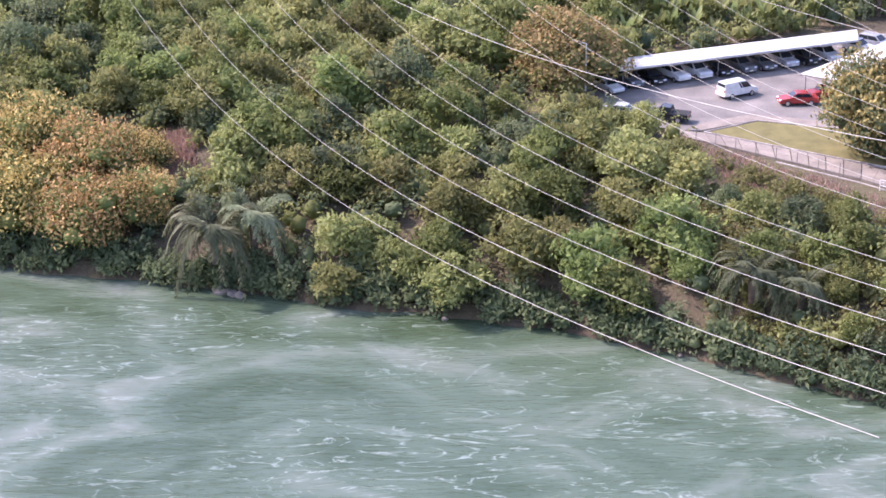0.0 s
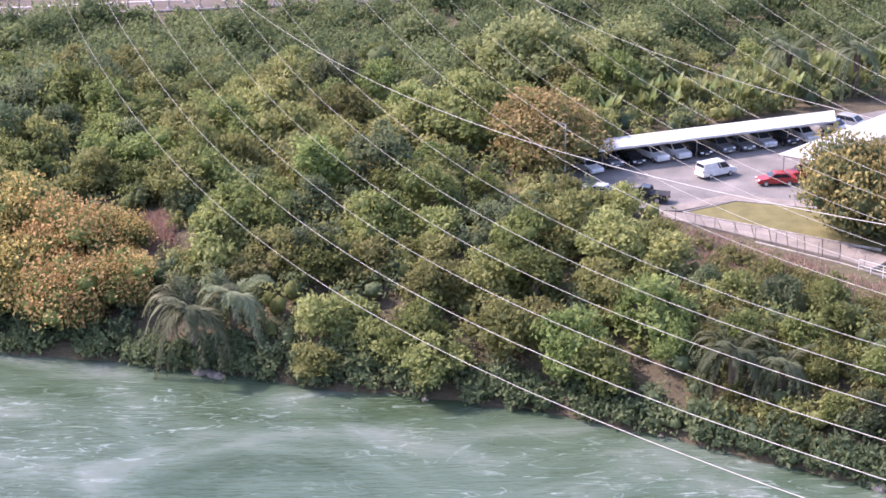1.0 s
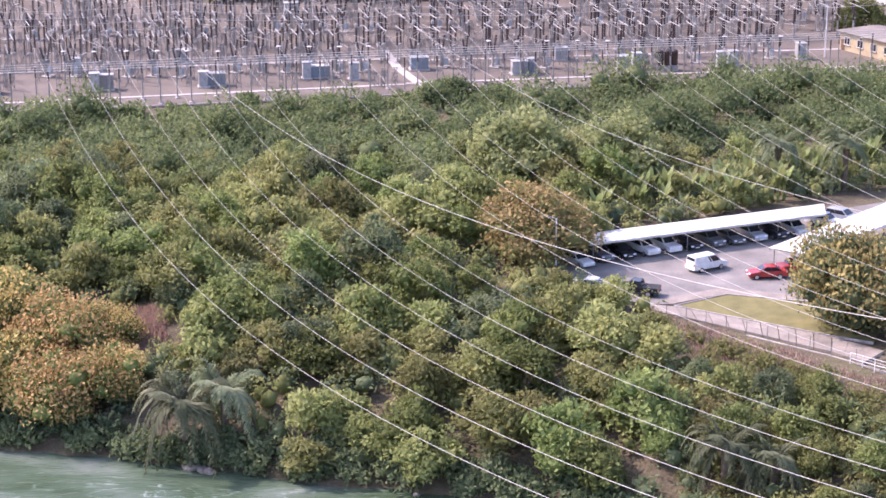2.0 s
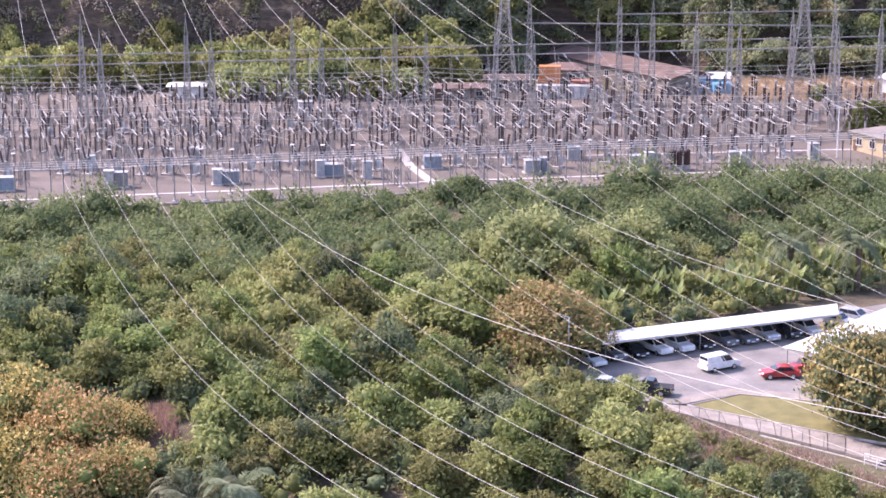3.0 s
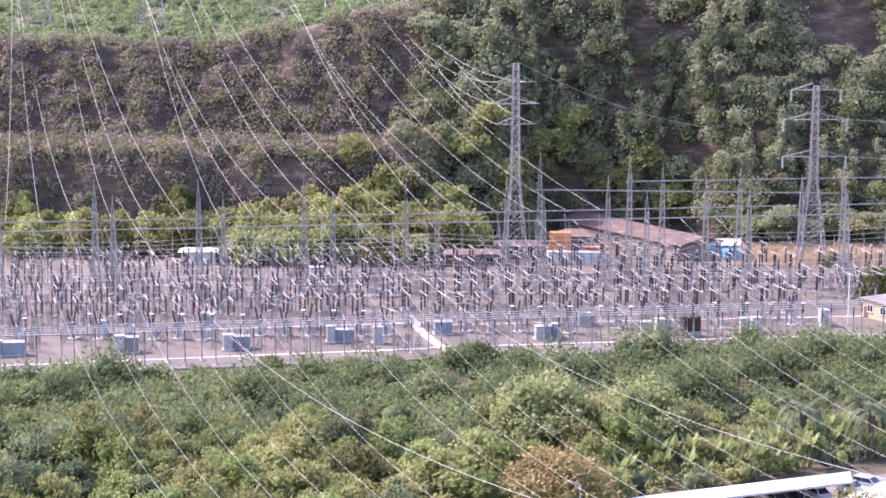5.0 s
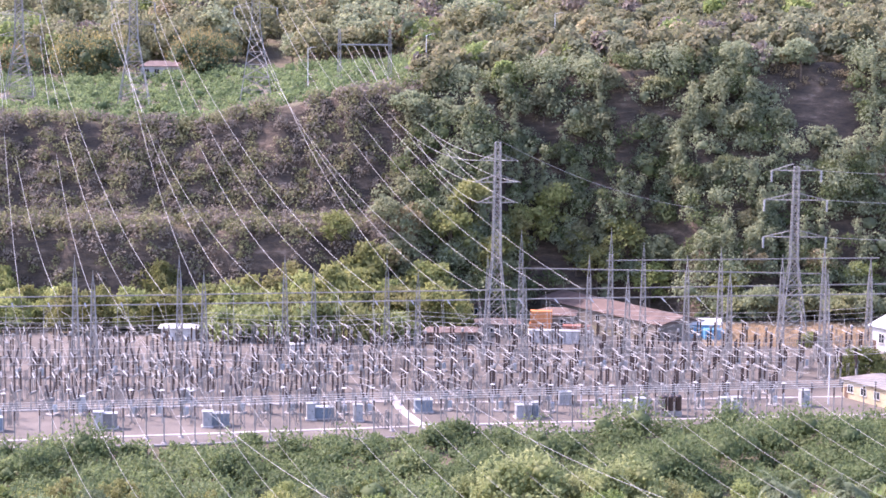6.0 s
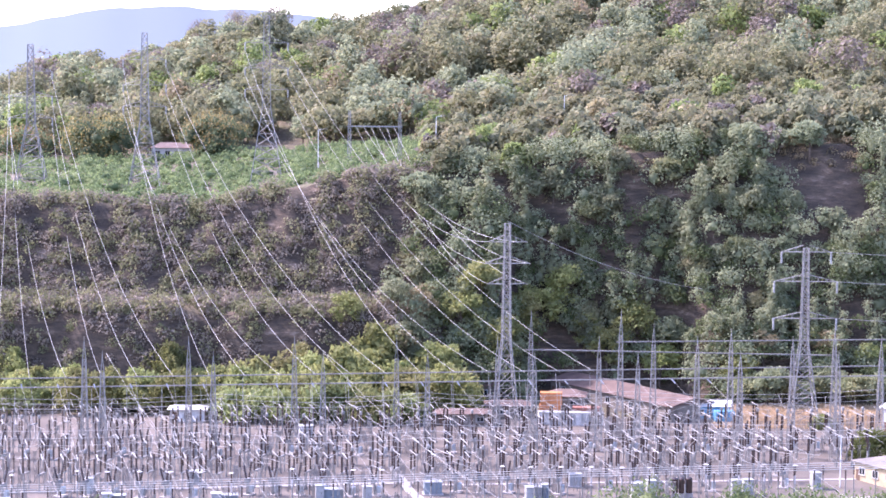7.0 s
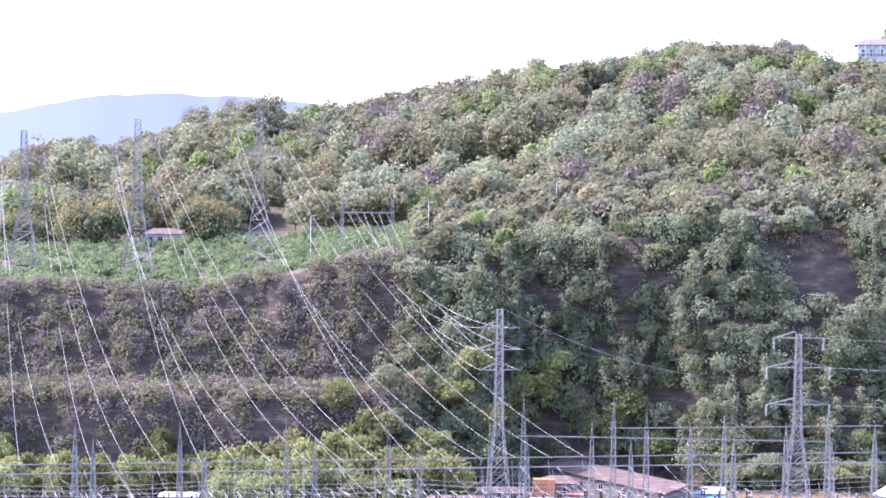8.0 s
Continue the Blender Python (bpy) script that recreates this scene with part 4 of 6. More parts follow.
def pane(bm, pts, off=0.015):
    """A thin pane over four corners."""
    p = [Vector(q) for q in pts]
    nrm = (p[1] - p[0]).cross(p[2] - p[0]).normalized() * off
    a = [bm.verts.new(q + nrm) for q in p]
    b = [bm.verts.new(q - nrm) for q in p]
    k = len(p)
    bm.faces.new(a)
    bm.faces.new(b[::-1])
    for i in range(k):
        bm.faces.new((a[i], b[i], b[(i + 1) % k], a[(i + 1) % k]))
    return bm


def car(shape, paint, x, y, rz, label):
    length, w, belt, roof = SHAPES[shape]
    t = thing("van" if shape == "van" else "pickup" if shape == "pickup" else "car", (x, y, LOT), label, "van" if shape == "van" else "pickup" if shape == "pickup" else "car", "parked vehicles", rz)
    mat_ = PAINTS[paint]
    body = part("body", prism(belt, w, w * 0.97, 0.05), mat_, t, smooth=False)
    tw = w * 0.76
    part("cabin", prism(roof, w * 0.92, tw, 0.04), mat_, t)
    (x0, z0), (x1, z1), (x2, z2), (x3, z3) = roof
    zt, zb = min(z1, z2) - 0.09, max(z0, z3) + 0.04

    def half(z):
        return (w * 0.92 + (tw - w * 0.92) * (z - z0) / (max(z1, z2) - z0)) / 2 + 0.012

    def along(xa, za, xb, zb_, z):
        return xa + (xb - xa) * (z - za) / (zb_ - za)
    for s in (-1, 1):
        xs = [along(x0, z0, x1, z1, zb) + 0.12, along(x3, z3, x2, z2, zb) - 0.15]
        xt = [along(x0, z0, x1, z1, zt) + 0.1, along(x3, z3, x2, z2, zt) - 0.1]
        cuts = [0.0, 0.47, 0.5, 1.0] if shape != "van" else [0.60, 0.66, 0.7, 1.0]
        for a, b in ((cuts[0], cuts[1]), (cuts[2], cuts[3])):
            bm = pane(bmesh.new(), [(xs[0] + (xs[1] - xs[0]) * a, s * half(zb), zb), (xs[0] + (xs[1] - xs[0]) * b, s * half(zb), zb),
                                    (xt[0] + (xt[1] - xt[0]) * b, s * half(zt), zt), (xt[0] + (xt[1] - xt[0]) * a, s * half(zt), zt)])
            part("side_window", bm, GLASS_DARK, t)
    for name, (xa, za), (xb, zb2), sg in (("windscreen", (x3, z3), (x2, z2), 1), ("rear_window", (x0, z0), (x1, z1), -1)):
        f0, f1 = 0.12, 0.86
        p0, p1 = (xa + (xb - xa) * f0, za + (zb2 - za) * f0), (xa + (xb - xa) * f1, za + (zb2 - za) * f1)
        if name == "rear_window" and shape == "van":
            p0 = (xa + (xb - xa) * 0.45, za + (zb2 - za) * 0.45)
        bm = pane(bmesh.new(), [(p0[0] + sg * 0.02, -half(p0[1]) * 0.86, p0[1]), (p0[0] + sg * 0.02, half(p0[1]) * 0.86, p0[1]),
                                (p1[0] + sg * 0.02, half(p1[1]) * 0.86, p1[1]), (p1[0] + sg * 0.02, -half(p1[1]) * 0.86, p1[1])])
        part(name, bm, GLASS_DARK, t)
    r = 0.32 if shape != "pickup" else 0.37
    for wx in (-length * 0.29, length * 0.3):
        for s in (-1, 1):
            wheel = new("wheel")
            wheel.parent = t
            wheel.matrix_basis = Matrix.Translation((wx, s * (w / 2 - 0.08), r)) @ pose(0, 0, 0, 90)
            bm = lathe(bmesh.new(), [(r * 0.7, -0.11), (r * 0.95, -0.11), (r, -0.06), (r, 0.06), (r * 0.95, 0.11), (r * 0.7, 0.11)], n=16)
            part("tyre", bm, TYRE, wheel)
            bm = lathe(bmesh.new(), [(r * 0.66, -0.125), (r * 0.66, 0.125)], n=12)
            part("rim", bm, RIM, wheel)
    fx, fz = belt[-2][0], belt[-2][1]
    for s in (-1, 1):
        bm = bmesh.new()
        box(bm, (fx - 0.12, s * w * 0.36, fz + 0.06), (0.3, 0.36, 0.16), None, 0.03)
        part("headlight", bm, LAMP_CLEAR, t)
        bm = bmesh.new()
        box(bm, (belt[1][0] + 0.03, s * w * 0.42, belt[1][1] - 0.12), (0.12, 0.18, 0.26), None, 0.02)
        part("tail_light", bm, LAMP_RED, t)
        bm = bmesh.new()
        box(bm, (x3 - 0.25, s * (w / 2 + 0.06), z3 + 0.08), (0.12, 0.2, 0.14), None, 0.03)
        part("door_mirror", bm, mat_, t)
    for sx, name in ((belt[0][0] - 0.02, "rear_bumper"), (belt[-1][0] + 0.02, "front_bumper")):
        bm = bmesh.new()
        box(bm, (sx, 0, 0.45), (0.12, w * 0.92, 0.2), None, 0.04)
        part(name, bm, mat_, t)
    for sx in (belt[0][0] - 0.09, belt[-1][0] + 0.09):
        bm = bmesh.new()
        box(bm, (sx, 0, 0.5), (0.02, 0.5, 0.12))
        part("number_plate", bm, PLATE, t)
    if shape == "pickup":
        bm = bmesh.new()
        box(bm, (-1.65, 0, 1.085), (1.6, 1.5, 0.03))
        part("load_bed", bm, TYRE, t)
    return t


car("van", "white", 33.6, 209.4, 30, "white panel van parked in the open car park")
car("sedan", "red", 40.0, 206.2, 184, "bright red hatchback parked beside a car shelter")
car("sedan", "red", 43.6, 208.6, 190, "dark red saloon parked under a shelter")
car("pickup", "black", 24.6, 200.6, 160, "black pickup standing half behind the bushes")
car("sedan", "silver", 19.5, 202.2, 160, "silver car half hidden behind the bushes")
car("sedan", "white", 19.0, 211.6, -58, "white car parked outside the shelter")
row = Vector((29.6, 11.8, 0)).normalized()
start = Vector((20.3, 211.0, 0)) + Vector((-row.y, row.x, 0)) * 2.2
for i, (shape, paint, label) in enumerate((("suv", "grey", "dark grey car under the white shelter"), ("sedan", "black", "black car under the white shelter"),
                                           ("suv", "white", "white car under the white shelter"), ("suv", "white", "white estate car under the white shelter"),
                                           ("sedan", "black", "black car under the white shelter"), ("suv", "grey", "dark grey car under the white shelter"),
                                           ("sedan", "grey", "dark grey car under the white shelter"), ("suv", "silver", "silver car under the white shelter"),
                                           ("suv", "black", "black car under the white shelter"), ("suv", "white", "white car under the white shelter"))):
    p = start + row * (2.3 + i * 2.95)
    car(shape, paint, p.x, p.y, -62 + float(rng.uniform(-4, 4)), label)
car("suv", "white", 50.8, 226.6, -40, "white car parked past the end of the shelter")
car("suv", "silver", 53.4, 228.4, -40, "silver car parked past the end of the shelter")


# ---- lamp, fence and rocks ----
def street_lamp(x, y, z, h, label, arm=1.2, rz=0):
    t = thing("street_lamp", (x, y, z), label, "street lamp", "street lamps", rz)
    part("pole", tube(bmesh.new(), (0, 0, -0.2), (0, 0, h), 0.12, 8, 0.08), PAINT_POLE, t)
    bm = tube(bmesh.new(), (0, 0, h - 0.02), (-arm * 0.8, 0, h + 0.3), 0.045, 6)
    part("arm", bm, PAINT_POLE, t)
    bm = bmesh.new()
    box(bm, (-arm, 0, h + 0.3), (0.75, 0.28, 0.16), None, 0.05)
    part("lamp_head", bm, STEEL_DULL, t)


PAINT_POLE = plain("pale painted steel pole", (0.62, 0.62, 0.60), 0.45)
street_lamp(16.2, 208.2, 8.0, 6.6, "pale steel street lamp at the edge of the car park")

wall_t = tagged(new("retaining_wall"), "low stained concrete retaining wall under the path", "wall", kind="structure")
fence = thing("wire_fence", (0, 0, 0), "thin steel post and wire fence along the path", "fence")
pts = [Vector((27, 193.6, 8)), Vector((42.0, 180.8, 8)), Vector((46, 176.6, 8)), Vector((54, 168, 8))]
for a, b in zip(pts, pts[1:]):
    n = int((b - a).length / 2.4)
    for i in range(n):
        p, q = a.lerp(b, i / n), a.lerp(b, (i + 0.98) / n)
        ang = math.degrees(math.atan2(q.y - p.y, q.x - p.x))
        if p.x > 33:
            bm = bmesh.new()
            box(bm, (0, 0, -0.75), ((q - p).length, 0.2, 1.5), Matrix.Translation((p + q) / 2) @ pose(0, 0, 0, 0, 0, ang), 0.02)
            part("wall_panel", bm, CONCRETE, wall_t)
        bm = tube(bmesh.new(), p + Vector((0, 0, -0.3)), p + Vector((0, 0, 1.5)), 0.04, 5)
        part("post", bm, POST, fence)
        for h in (0.4, 0.9, 1.4):
            bm = tube(bmesh.new(), p + Vector((0, 0, h)), a.lerp(b, (i + 1) / n) + Vector((0, 0, h)), 0.012, 3)
            part("wire", bm, STEEL_DULL, fence)
gate = thing("hand_rail", (43.4, 178.6, 7.9), "pale tubular steel rail beside the path", "rail", rz=-45)
for dx in (0, 1.4, 2.8, 4.2):
    part("post", tube(bmesh.new(), (dx, 0, -0.3), (dx, 0, 1.2), 0.04, 6), PAINT_POLE, gate)
for h in (0.6, 1.2):
    part("bar", tube(bmesh.new(), (0, 0, h), (4.2, 0, h), 0.035, 6), PAINT_POLE, gate)

ROCK = surface("grey bank rock", [(0.3, (0.11, 0.095, 0.08)), (0.7, (0.25, 0.22, 0.19))], 1.2, 0.9, 0, 0.6)
for i in range(34):
    if i < 4:
        x, s = -20.9 + rng.normal(0, 0.8), rng.uniform(0.6, 1.1)
    elif i < 24:
        x, s = rng.uniform(35, 42), rng.uniform(0.4, 0.95)
    else:
        x, s = rng.uniform(-45, 34), rng.uniform(0.25, 0.5)
    y = float(bank(x)) + rng.uniform(-0.4, 0.7 if i < 4 else 2.0)
    bm = bmesh.new()
    bmesh.ops.create_icosphere(bm, subdivisions=2, radius=1.0)
    seed = rng.uniform(0, 50)
    for v in bm.verts:
        v.co *= 0.75 + 0.5 * noise.noise(v.co * 1.3 + Vector((seed, 0, 0)))
        v.co = Vector((v.co.x * s * 1.25, v.co.y * s, v.co.z * s * 0.8))
    rock = part("rock", bm, ROCK)
    rock.matrix_basis = pose(x, y, max(float(land(x, y)), 0.0) + s * 0.25, 0, 0, rng.uniform(0, 360))
    tagged(rock, "rough grey rock at the water's edge", "rock", "bank rocks")

# ---- switchyard ----
YARD = 8.06
bm = slab(bmesh.new(), [(-110, yard_front(-110)), (110, yard_front(110)), (112, 402), (-112, 402)], 6.5, YARD)
tagged(part("yard_gravel", bm, GRAVEL), "pinkish grey gravel bed of the switchyard", "gravel yard", kind="structure")
trench = tagged(new("cable_duct"), "pale concrete cable duct covers across the gravel", "cable duct", kind="structure")
PALE = surface("pale concrete covers", [(0.3, (0.30, 0.265, 0.24)), (0.7, (0.42, 0.375, 0.34))], 0.7, 0.85)


def duct(a, b, w):
    a, b = Vector((*a, 0)), Vector((*b, 0))
    ang = math.degrees(math.atan2(b.y - a.y, b.x - a.x))
    n = max(1, int((b - a).length / 3.0))
    bm = bmesh.new()
    box(bm, (0, 0, 0), ((b - a).length / n - 0.04, w, 0.3), None, 0.02)
    me = finish("duct_cover", bm, PALE)
    for i in range(n):
        p = a.lerp(b, (i + 0.5) / n)
        share("duct_cover", me, trench, pose(p.x, p.y, YARD - 0.05 + 0.01 * (i % 2), 0, 0, ang))


duct((3.2, yard_front(3) + 1), (-2.5, 324), 1.6)
duct((-2.5, 324), (-6, 346), 1.6)
duct((-88, yard_front(-88) + 7), (-1, yard_front(-1) + 8.5), 0.9)
duct((-1, yard_front(-1) + 9), (92, yard_front(92) + 6), 0.9)
duct((-88, 318), (-2, 332), 0.9)
duct((0, 330), (92, 340), 0.9)
kerb_front = tagged(new("yard_kerb"), "concrete edge of the gravel yard", "kerb", kind="structure")
bm = bmesh.new()
box(bm, (0, 0, 0), (2.94, 0.25, 0.4), None, 0.03)
me = finish("kerb_stone", bm, CONCRETE)
ang = math.degrees(math.atan(0.181))
for i in range(62):
    x = -92 + i * 2.96
    share("kerb_stone", me, kerb_front, pose(x, yard_front(x) + 0.3, YARD + 0.02, 0, 0, ang))


def strut(bm, a, b, r):
    return tube(bm, a, b, r, 4)


def lattice(bm, h, w0, w1, panels, r=0.05, x=0.0, y=0.0, z=0.0):
    """Cross bracing on the four faces of a tapering square mast."""
    for i in range(panels):
        a, b = i / panels, (i + 1) / panels
        wa, wb = (w0 + (w1 - w0) * a) / 2, (w0 + (w1 - w0) * b) / 2
        za, zb = z + h * a, z + h * b
        ca = [Vector((x + sx * wa, y + sy * wa, za)) for sx, sy in ((-1, -1), (1, -1), (1, 1), (-1, 1))]
        cb = [Vector((x + sx * wb, y + sy * wb, zb)) for sx, sy in ((-1, -1), (1, -1), (1, 1), (-1, 1))]
        for k in range(4):
            strut(bm, ca[k], cb[(k + 1) % 4], r * 0.7)
            if k % 2 == 0:
                strut(bm, ca[(k + 1) % 4], cb[k], r * 0.7)
            strut(bm, cb[k], cb[(k + 1) % 4], r * 0.6)
    return bm


def mast_model(h, w0, w1, spike, label, group, name="lattice_mast"):
    t = thing(name, (0, 0, -500), label, "lattice mast", group)
    for sx, sy in ((-1, -1), (1, -1), (1, 1), (-1, 1)):
        part("leg", strut(bmesh.new(), (sx * w0 / 2, sy * w0 / 2, -0.2), (sx * w1 / 2, sy * w1 / 2, h), 0.085), STEEL, t)
        bm = bmesh.new()
        box(bm, (sx * w0 / 2, sy * w0 / 2, 0.12), (0.7, 0.7, 0.35), None, 0.04)
        part("footing", bm, CONCRETE, t)
    part("bracing", lattice(bmesh.new(), h, w0, w1, max(5, int(h / 1.5)), 0.06), STEEL_DULL, t)
    bm = bmesh.new()
    for sx, sy in ((-1, -1), (1, -1), (1, 1), (-1, 1)):
        strut(bm, (sx * w1 / 2, sy * w1 / 2, h), (0, 0, h + spike), 0.06)
    strut(bm, (0, 0, h + spike - 0.3), (0, 0, h + spike + 0.8), 0.04)
    part("peak", bm, STEEL, t)
    return t


def beam_between(a, b, w, label, group="gantry beams"):
    """Horizontal lattice girder with four chords."""
    a, b = Vector(a), Vector(b)
    t = thing("gantry_beam", a, label, "lattice beam", group, math.degrees(math.atan2(b.y - a.y, b.x - a.x)))
    n, rise = (b - a).length, b.z - a.z
    L2 = math.hypot(b.x - a.x, b.y - a.y)
    for sy in (-1, 1):
        for sz in (-1, 1):
            part("chord", strut(bmesh.new(), (0, sy * w / 2, sz * w / 2), (L2, sy * w / 2, rise + sz * w / 2), 0.032), STEEL, t)
    bm = bmesh.new()
    k = int(L2 / w / 1.3)
    for i in range(k):
        x0, x1 = L2 * i / k, L2 * (i + 1) / k
        z0, z1 = rise * i / k, rise * (i + 1) / k
        s = 1 if i % 2 else -1
        for sy in (-1, 1):
            strut(bm, (x0, sy * w / 2, z0 - s * w / 2), (x1, sy * w / 2, z1 + s * w / 2), 0.035)
        strut(bm, (x0, -s * w / 2, z0 + w / 2), (x1, s * w / 2, z1 + w / 2), 0.035)
    part("lacing", bm, STEEL_DULL, t)
    return t


def gy_front(x):
    return 351.0 + 0.07 * x


def gz_front(x):
    return 23.1 + 0.012 * x


front = mast_model(16.8, 1.5, 0.6, 3.2, "grey galvanised lattice gantry mast with pointed peak", "gantry masts")
back = mast_model(17.8, 1.5, 0.6, 3.6, "grey galvanised lattice gantry mast with pointed peak", "gantry masts")
FRONT_X = [-79.6, -59.0, -39.0, -19.0, 0.2, 20.0, 39.3, 58.6, 77.2]
BACK_X = [-84.0, -64.2, -44.8, -25.0, -5.7, 13.5, 33.0, 52.0, 70.6, 88.0]
for x in FRONT_X:
    copy_thing(front, pose(x, gy_front(x), YARD))
for x in BACK_X:
    copy_thing(back, pose(x, gy_front(x) + 11, YARD))
for x, y, s in ((21.0, 384.0, 1.12), (37.9, 372.0, 1.2), (60.6, 379.0, 1.0), (46.0, 386.0, 1.0), (80.2, 374.0, 1.05)):
    o = copy_thing(back, pose(x, y, YARD))
    o.scale = (1, 1, s)
retire([front, back])
beam_between((-97, gy_front(-97), gz_front(-97)), (90, gy_front(90), gz_front(90)), 0.16, "long grey lattice gantry beam carrying line insulators")
beam_between((-97, gy_front(-97) + 11, gz_front(-97) + 0.1), (92, gy_front(92) + 11, gz_front(92) + 0.3), 0.16, "long grey lattice gantry beam carrying line insulators")
beam_between((20, 384, 25.0), (80, 376, 25.4), 0.18, "grey lattice gantry beam between masts")
beam_between((37, 372, 28.2), (92, 378, 28.4), 0.16, "upper grey lattice gantry beam between masts")

# equipment: ribbed porcelain columns on steel supports
def ribbed(h, r, ribs=9):
    prof = [(r * 0.9, 0)]
    for i in range(ribs):
        z = h * (i + 0.3) / ribs
        prof += [(r * 0.7, z), (r * 1.3, z + h * 0.25 / ribs), (r * 0.7, z + h * 0.5 / ribs)]
    return lathe(bmesh.new(), prof + [(r * 0.85, h)], n=6)


INS_TALL = finish("insulator", ribbed(2.7, 0.21, 7), PORCELAIN)
INS_SHORT = finish("insulator", ribbed(1.6, 0.14, 7), PORCELAIN)
INS_GREY = finish("insulator", ribbed(1.5, 0.13, 7), PORCELAIN_GREY)


def support(h, w=0.5):
    """One upright of folded steel with a cap plate."""
    bm = tube(bmesh.new(), (0, 0, -0.1), (0, 0, h), w * 0.36, 4, w * 0.28)
    return bm


def disconnector_model():
    t = thing("disconnector_switch", (0, 0, -500), "disconnector pole with two brown ribbed insulators on steel legs", "disconnector", "disconnectors")
    for s in (-1, 1):
        ob = part("support_leg", support(2.9, 0.42), STEEL, t)
        ob.matrix_basis = pose(0, s * 0.95, 0)
        share("insulator", INS_TALL, t, pose(0, s * 1.15, 3.1))
    bm = bmesh.new()
    box(bm, (0, 0, 3.0), (0.34, 3.0, 0.2), None, 0.02)
    part("base_channel", bm, STEEL, t)
    bm = tube(bmesh.new(), (1.3, -1.9, 5.72), (-1.0, 1.5, 5.98), 0.075, 6)
    part("contact_arm", bm, ALU, t)
    return t


def breaker_model():
    t = thing("circuit_breaker", (0, 0, -500), "circuit breaker with grey cabinet and slanting brown insulators", "circuit breaker", "circuit breakers")
    part("support_leg", support(2.2, 0.8), STEEL, t)
    bm = bmesh.new()
    box(bm, (0, 0, 2.55), (0.7, 1.6, 0.7), None, 0.06)
    part("tank", bm, STEEL_DULL, t)
    for s in (-1, 1):
        share("insulator", INS_TALL, t, pose(0, s * 0.55, 2.85, -s * 24))
    bm = bmesh.new()
    box(bm, (0.75, 0, 1.1), (0.6, 0.9, 1.2), None, 0.04)
    part("control_cabinet", bm, CAB, t)
    bm = bmesh.new()
    box(bm, (0.2, 0, 0.08), (1.9, 1.9, 0.3), None, 0.03)
    part("footing", bm, CONCRETE, t)
    return t


def transformer_model():
    t = thing("instrument_transformer", (0, 0, -500), "slim instrument transformer on a steel support", "instrument transformer", "instrument transformers")
    part("support_leg", support(2.6, 0.42), STEEL, t)
    share("insulator", INS_TALL, t, pose(0, 0, 2.7))
    part("head", lathe(bmesh.new(), [(0.2, 5.15), (0.3, 5.3), (0.3, 5.75), (0.16, 5.95)], n=10), STEEL, t)
    bm = bmesh.new()
    box(bm, (0, 0, 0.08), (0.9, 0.9, 0.3), None, 0.03)
    part("footing", bm, CONCRETE, t)
    return t


def arrester_model():
    t = thing("surge_arrester", (0, 0, -500), "grey ribbed surge arrester on a steel post", "surge arrester", "surge arresters")
    part("post", tube(bmesh.new(), (0, 0, -0.1), (0, 0, 2.4), 0.12, 8), STEEL, t)
    share("insulator", INS_GREY, t, pose(0, 0, 2.4))
    share("insulator", INS_SHORT, t, pose(0, 0, 3.9))
    bm = lathe(bmesh.new(), [(0.4, 5.5), (0.46, 5.55), (0.4, 5.6)], n=12)
    part("grading_ring", bm, CABLE, t)
    return t


CAB = plain("grey-green painted cabinet", (0.36, 0.38, 0.37), 0.5)
dis, brk_, ctm, arr = disconnector_model(), breaker_model(), transformer_model(), arrester_model()


def in_yard(x, y):
    return abs(x) < 0.238 * y + 3


for k, (y0, kind, step) in enumerate(((316.5, arr, 5.0), (323, brk_, 4.4), (329.5, dis, 3.0), (336, ctm, 3.3), (342.5, dis, 3.0), (349.5, dis, 3.3), (360, brk_, 4.4), (367, dis, 3.0), (374, ctm, 3.6), (381, dis, 3.0))):
    i = 0
    for x in np.arange(-92, 93, step):
        i += 1
        if i % 7 == 0 or not in_yard(x, y0):
            continue
        y = y0 + 0.10 * x + (i % 7 - 3) * -0.55
        if y < yard_front(x) + 6 or (x > 66 and y < 345) or (x > 68 and y > 384):
            continue
        if kind is arr and abs(x) < 4:
            continue
        copy_thing(kind, pose(x + rng.uniform(-0.3, 0.3), y + rng.uniform(-0.4, 0.4), YARD, 0, 0, -18 + rng.uniform(-5, 5)))
retire([dis, brk_, ctm, arr])

# post row that carries the pipe buses along the front
def bus_post_model():
    t = thing("bus_support", (0, 0, -500), "slim steel bus support post with a ribbed insulator", "bus support", "bus supports")
    bm = lathe(bmesh.new(), [(0.45, -0.1), (0.45, 0.18), (0.24, 0.3), (0.24, 0.5)], n=8)
    part("footing", bm, CONCRETE, t)
    part("post", tube(bmesh.new(), (0, 0, 0.4), (0, 0, 4.3), 0.11, 8), STEEL_DULL, t)
    share("insulator", INS_SHORT, t, pose(0, 0, 4.3))
    part("clamp", tube(bmesh.new(), (-0.2, 0, 6.0), (0.2, 0, 6.0), 0.1, 6), CABLE, t)
    return t


